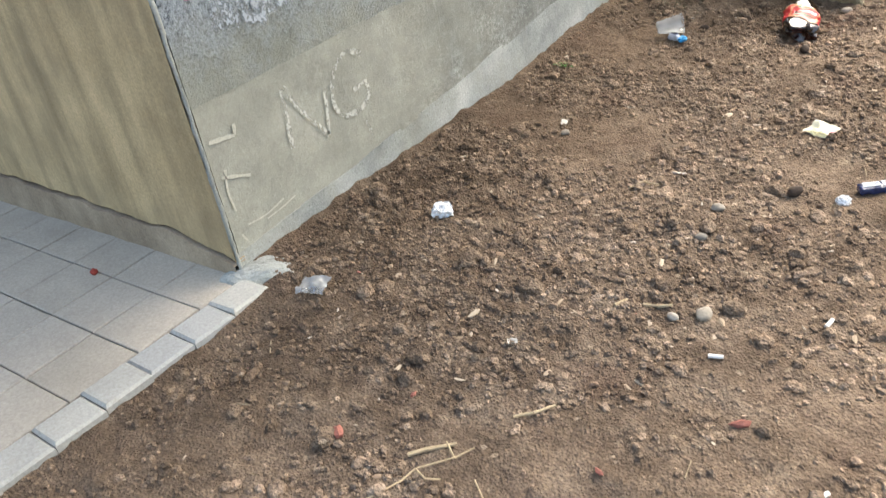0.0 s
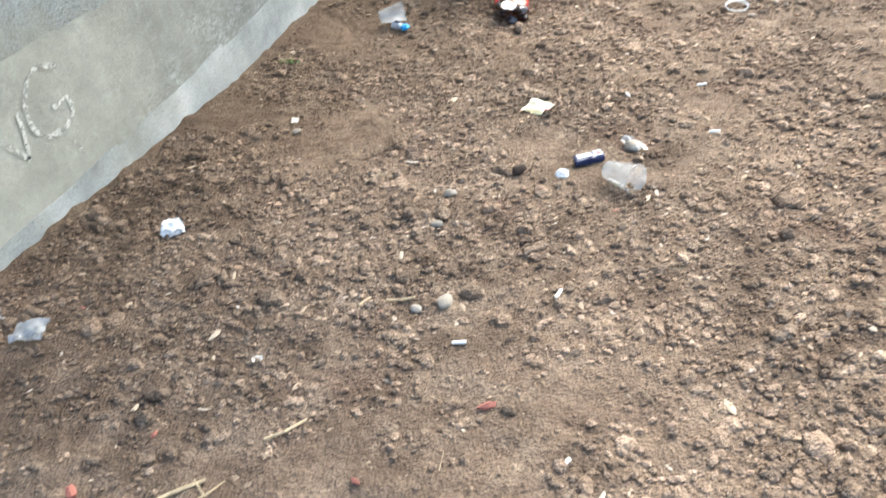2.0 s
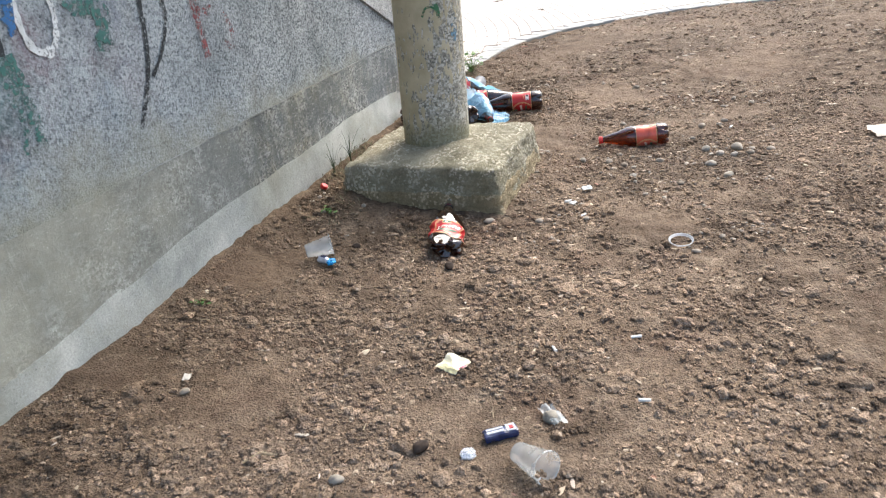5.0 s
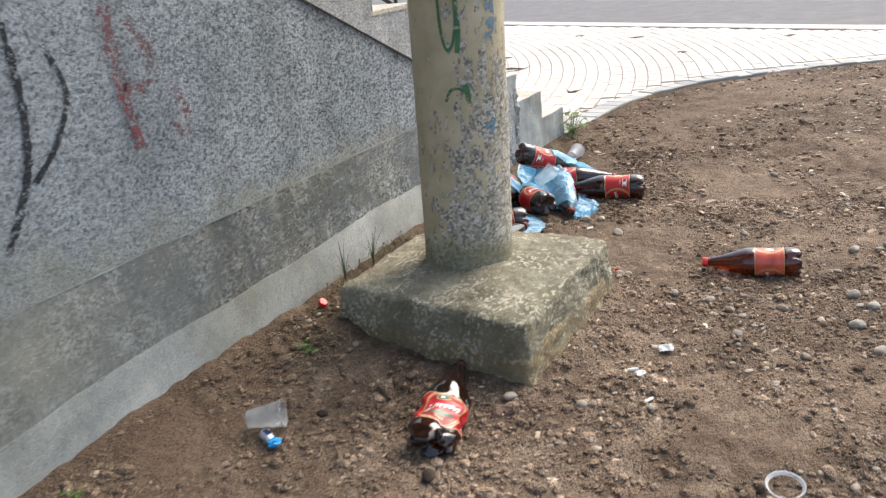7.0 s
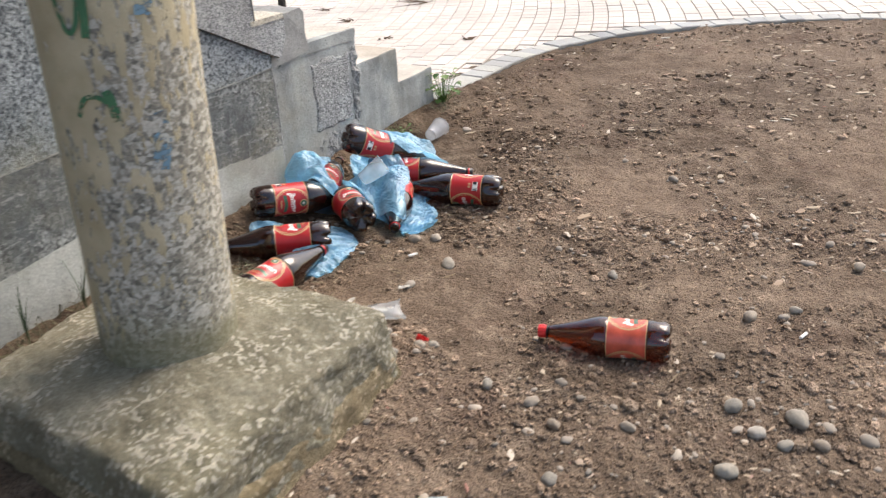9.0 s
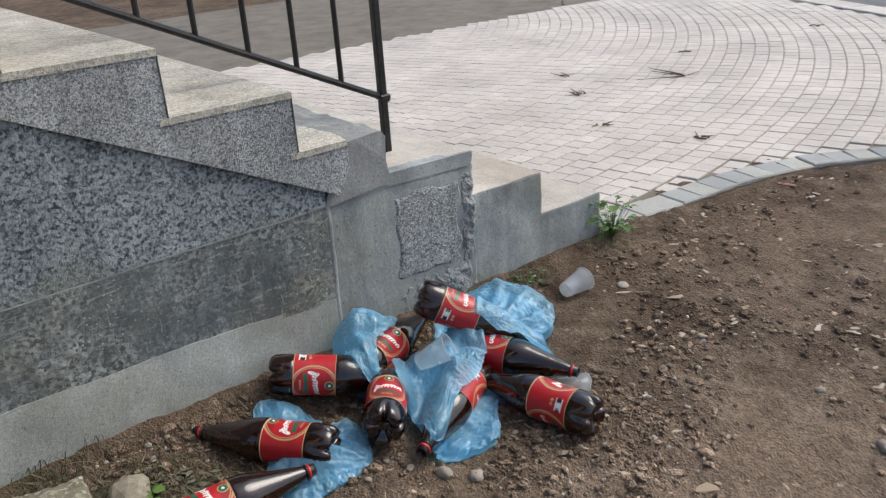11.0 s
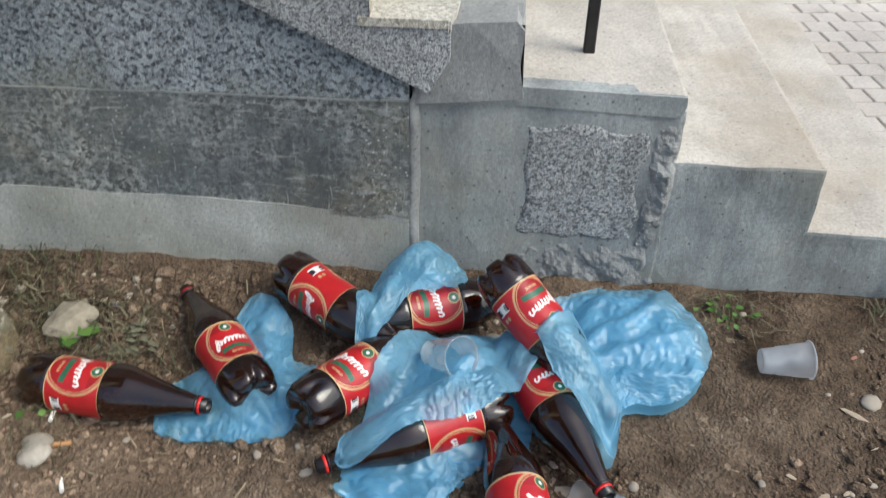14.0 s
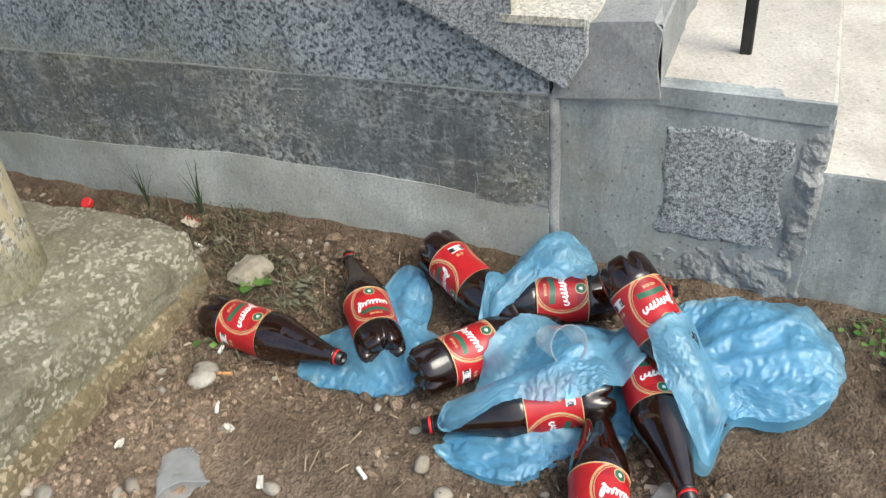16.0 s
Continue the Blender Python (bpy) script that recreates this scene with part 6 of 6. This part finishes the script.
wall_art = thing("graffiti", pose(0, 0, 0), "faded spray-paint marks and scratched letters on the stair wall", "graffiti", kind="structure")
SPRAYS = [
    ("white_scrawl", (0.7, 0.72, 0.72), 0.78, [([(2.319, 1.09), (2.313, 0.969), (2.336, 0.904), (2.386, 0.887), (2.419, 0.915), (2.436, 0.991), (2.419, 1.112)], 0.028),
                                               ([(1.878, 1.046), (1.884, 0.959), (1.867, 0.904), (1.862, 0.849), (1.817, 0.783), (1.795, 0.756), (1.75, 0.734)], 0.024),
                                               ([(1.917, 1.068), (1.828, 0.991), (1.873, 0.937)], 0.02)]),
    ("black_scrawl", (0.03, 0.035, 0.04), 0.76, [([(2.787, 1.09), (2.785, 0.926), (2.76, 0.787), (2.709, 0.685), (2.653, 0.603)], 0.026), ([(2.765, 0.739), (2.843, 0.811), (2.899, 0.915), (2.876, 1.013)], 0.02),
                                                 ([(2.241, 1.123), (2.235, 1.013), (2.23, 0.904)], 0.03)]),
    ("red_scrawl", (0.26, 0.08, 0.085), 0.66, [([(3.06, 1.14), (3.05, 1.01), (3.054, 0.906), (3.062, 0.82), (3.07, 0.74)], 0.05), ([(3.06, 0.9), (3.13, 0.89), (3.16, 0.96), (3.11, 1.05)], 0.035), ([(3.2, 0.87), (3.24, 0.81), (3.23, 0.75), (3.18, 0.77)], 0.04)]),
    ("blue_cloud", (0.05, 0.16, 0.36), 0.66, [([(1.973, 0.991), (2.14, 1.046), (2.308, 1.013)], 0.16), ([(2.051, 0.794), (2.14, 0.871)], 0.12)]),
    ("green_cloud", (0.06, 0.17, 0.15), 0.64, [([(2.23, 0.904), (2.252, 0.739), (2.241, 0.652)], 0.1), ([(2.475, 1.013), (2.609, 0.959), (2.586, 0.849)], 0.1)]),
    ("maroon_cloud", (0.14, 0.06, 0.07), 0.62, [([(1.806, 1.068), (1.895, 1.013), (1.973, 1.046)], 0.1)]),
    ("pale_cloud", (0.55, 0.58, 0.6), 0.62, [([(1.271, 0.652), (1.416, 0.63), (1.583, 0.652)], 0.12), ([(1.472, 0.794), (1.694, 0.761)], 0.16)]),
    ("pink_smear", (0.55, 0.2, 0.32), 0.7, [([(1.215, 0.761), (1.237, 0.696)], 0.06)]),
]
for n, (nm, c, cover, strokes) in enumerate(SPRAYS):
    bm = bmesh.new()
    for ctrl, w in strokes:
        wall_stroke(bm, ctrl, w, X_WALL + 0.004 + 0.0004 * n, n)
    part(nm, bm, worn_paint(nm, c, cover + (-0.01 if "cloud" in nm else -0.06), 110 if w < 0.05 else 60), wall_art)
SCRATCH = worn_paint("scratched_cement", (0.68, 0.66, 0.57), 0.66, 90)
bm = bmesh.new()
for ctrl, w in (([(1.401, 0.265), (1.407, 0.34), (1.418, 0.42)], 0.016), ([(1.418, 0.42), (1.46, 0.34), (1.532, 0.244)], 0.015), ([(1.532, 0.244), (1.545, 0.308), (1.552, 0.356)], 0.012),
                ([(1.714, 0.399), (1.656, 0.426), (1.596, 0.388), (1.574, 0.319), (1.601, 0.271), (1.667, 0.26), (1.711, 0.287), (1.705, 0.324), (1.656, 0.319)], 0.015), ([(1.678, 0.222), (1.694, 0.169)], 0.012)):
    wall_stroke(bm, ctrl, w * 1.4, X_WALL + 0.0036, 3)
part("scratched_letters", bm, SCRATCH, wall_art, "pale scratched letters N G")
bm = bmesh.new()
for ctrl, w in (([(1.167, 0.385), (1.208, 0.379), (1.243, 0.372)], 0.014), ([(1.243, 0.372), (1.245, 0.385), (1.247, 0.399)], 0.01), ([(1.17, 0.294), (1.208, 0.281), (1.252, 0.263)], 0.011), ([(1.187, 0.308), (1.176, 0.255), (1.181, 0.201)], 0.009),
                ([(1.203, 0.151), (1.263, 0.147), (1.328, 0.158)], 0.007), ([(1.263, 0.135), (1.318, 0.139), (1.368, 0.147)], 0.006), ([(1.176, 0.137), (1.187, 0.115)], 0.008)):
    wall_stroke(bm, ctrl, w, X_WALL + 0.0036, 5)
part("scratches", bm, CHALK, wall_art, "pale scratches near the corner")


# ---------- road and large paving, laid last ----------
def build_road():
    xs = np.linspace(-60, 60, 25)
    rows = [np.c_[xs, road_edge(xs) + 0.3, np.full(25, 0.08)], np.c_[xs, road_edge(xs) + 60.0, np.full(25, 0.08)], np.c_[xs, road_edge(xs) + 320.0, np.full(25, 0.08)]]
    tagged(raw("road", np.concatenate(rows), grid_faces(3, 25)[:, ::-1], ASPHALT), "grey worn asphalt road beyond the paving", "road", kind="structure")
    lip = thing("kerb", label="pale flush concrete kerb along the road", category="kerb", kind="structure")
    ang = math.atan(-0.45)
    me = paver_mesh("kerb_stone", 0.985, 0.24, 0.1, PAVER, 0.006)
    for n in range(-9, 9):
        piece("kerb_stone", me, lip, pose(n * math.cos(ang), road_edge(n * math.cos(ang)) + 0.17, PAVE_Z + 0.004, 0, 0, math.degrees(ang)))


build_road()
pavement = build_paving()


def lay_pavers():
    me = paver_mesh("paver", 0.0905, 0.0855, 0.03, PAVER, 0.0025)
    rng = random.Random(8)
    centre, poses = Vector((-8.7, 5.35)), []
    radius = 2.4
    row = 0
    while radius < 14:
        step = 0.095 / radius
        a = -0.1 + (0.5 * step if row % 2 else 0)
        while a < 1.2:
            x, y = centre.x + radius * math.cos(a), centre.y + radius * math.sin(a)
            if -5.5 < x < 3.0 and 5.915 < y < road_edge(x) - 0.02:
                if x < -1.7 or (near := off_kerb(x, y)) > 0.135:
                    poses.append(((x + 1.6) ** 2 + (y - 6.4) ** 2, pose(x, y, PAVE_Z + rng.uniform(-0.0015, 0.0015) - (0.006 if x >= -1.7 and near < 0.19 else 0), rng.uniform(-0.4, 0.4), rng.uniform(-0.4, 0.4), math.degrees(a) + 90)))
            a += step
        radius += 0.09
        row += 1
    poses.sort(key=lambda p: p[0])
    for _, m in poses[:300]:
        piece("paver", me, pavement, m)
    joined("far_pavers", me, [m for _, m in poses[300:]], PAVER, pavement)
    # soldier course along the soil
    eb = paver_mesh("edging_brick", 0.102, 0.128, 0.06, EDGER, 0.005)
    s = 0.0
    for i in range(4, len(KERB) - 6, 5):
        p, q = KERB[i], KERB[i + 2]
        t = (q - p) / np.hypot(*(q - p))
        nrm = np.array([-t[1], t[0]])
        c = p + nrm * 0.066
        piece("edging_brick", eb, pavement, pose(c[0], c[1], PAVE_Z + rng.uniform(-0.003, 0.004), rng.uniform(-1, 1), rng.uniform(-1, 1), math.degrees(math.atan2(t[1], t[0]))))


lay_pavers()


def build_leaf_litter():
    rng = random.Random(12)
    bm = bmesh.new()
    for x, y, ln, a in ((-3.3, 7.6, 0.14, 2.6), (-2.9, 7.3, 0.16, 2.4), (-2.75, 8.0, 0.3, 2.9), (-3.2, 8.6, 0.06, 1), (-1.9, 7.0, 0.07, 0.4), (-2.4, 6.9, 0.08, 0.2), (-0.9, 9.3, 0.08, 0.3), (-2.3, 9.6, 0.09, 0.5), (-3.0, 9.9, 0.1, 0.1), (-1.6, 8.6, 0.06, 1.2)):
        for _ in range(7):
            b, g = a + rng.gauss(0, 0.9), rng.uniform(0.2, 1.0)
            p = Vector((x + rng.uniform(-0.03, 0.03), y + rng.uniform(-0.03, 0.03), PAVE_Z + 0.008))
            bm_tube(bm, p, p + Vector((math.cos(b) * ln * g, math.sin(b) * ln * g, rng.uniform(0, 0.01))), rng.uniform(0.002, 0.006), 5, 0.001)
    tagged(part("twigs", bm, plain("brown_debris", (0.12, 0.08, 0.05), 0.9, 0.4)), "brown twigs and dead leaves on the paving", "twigs", kind="stuff")


build_leaf_litter()
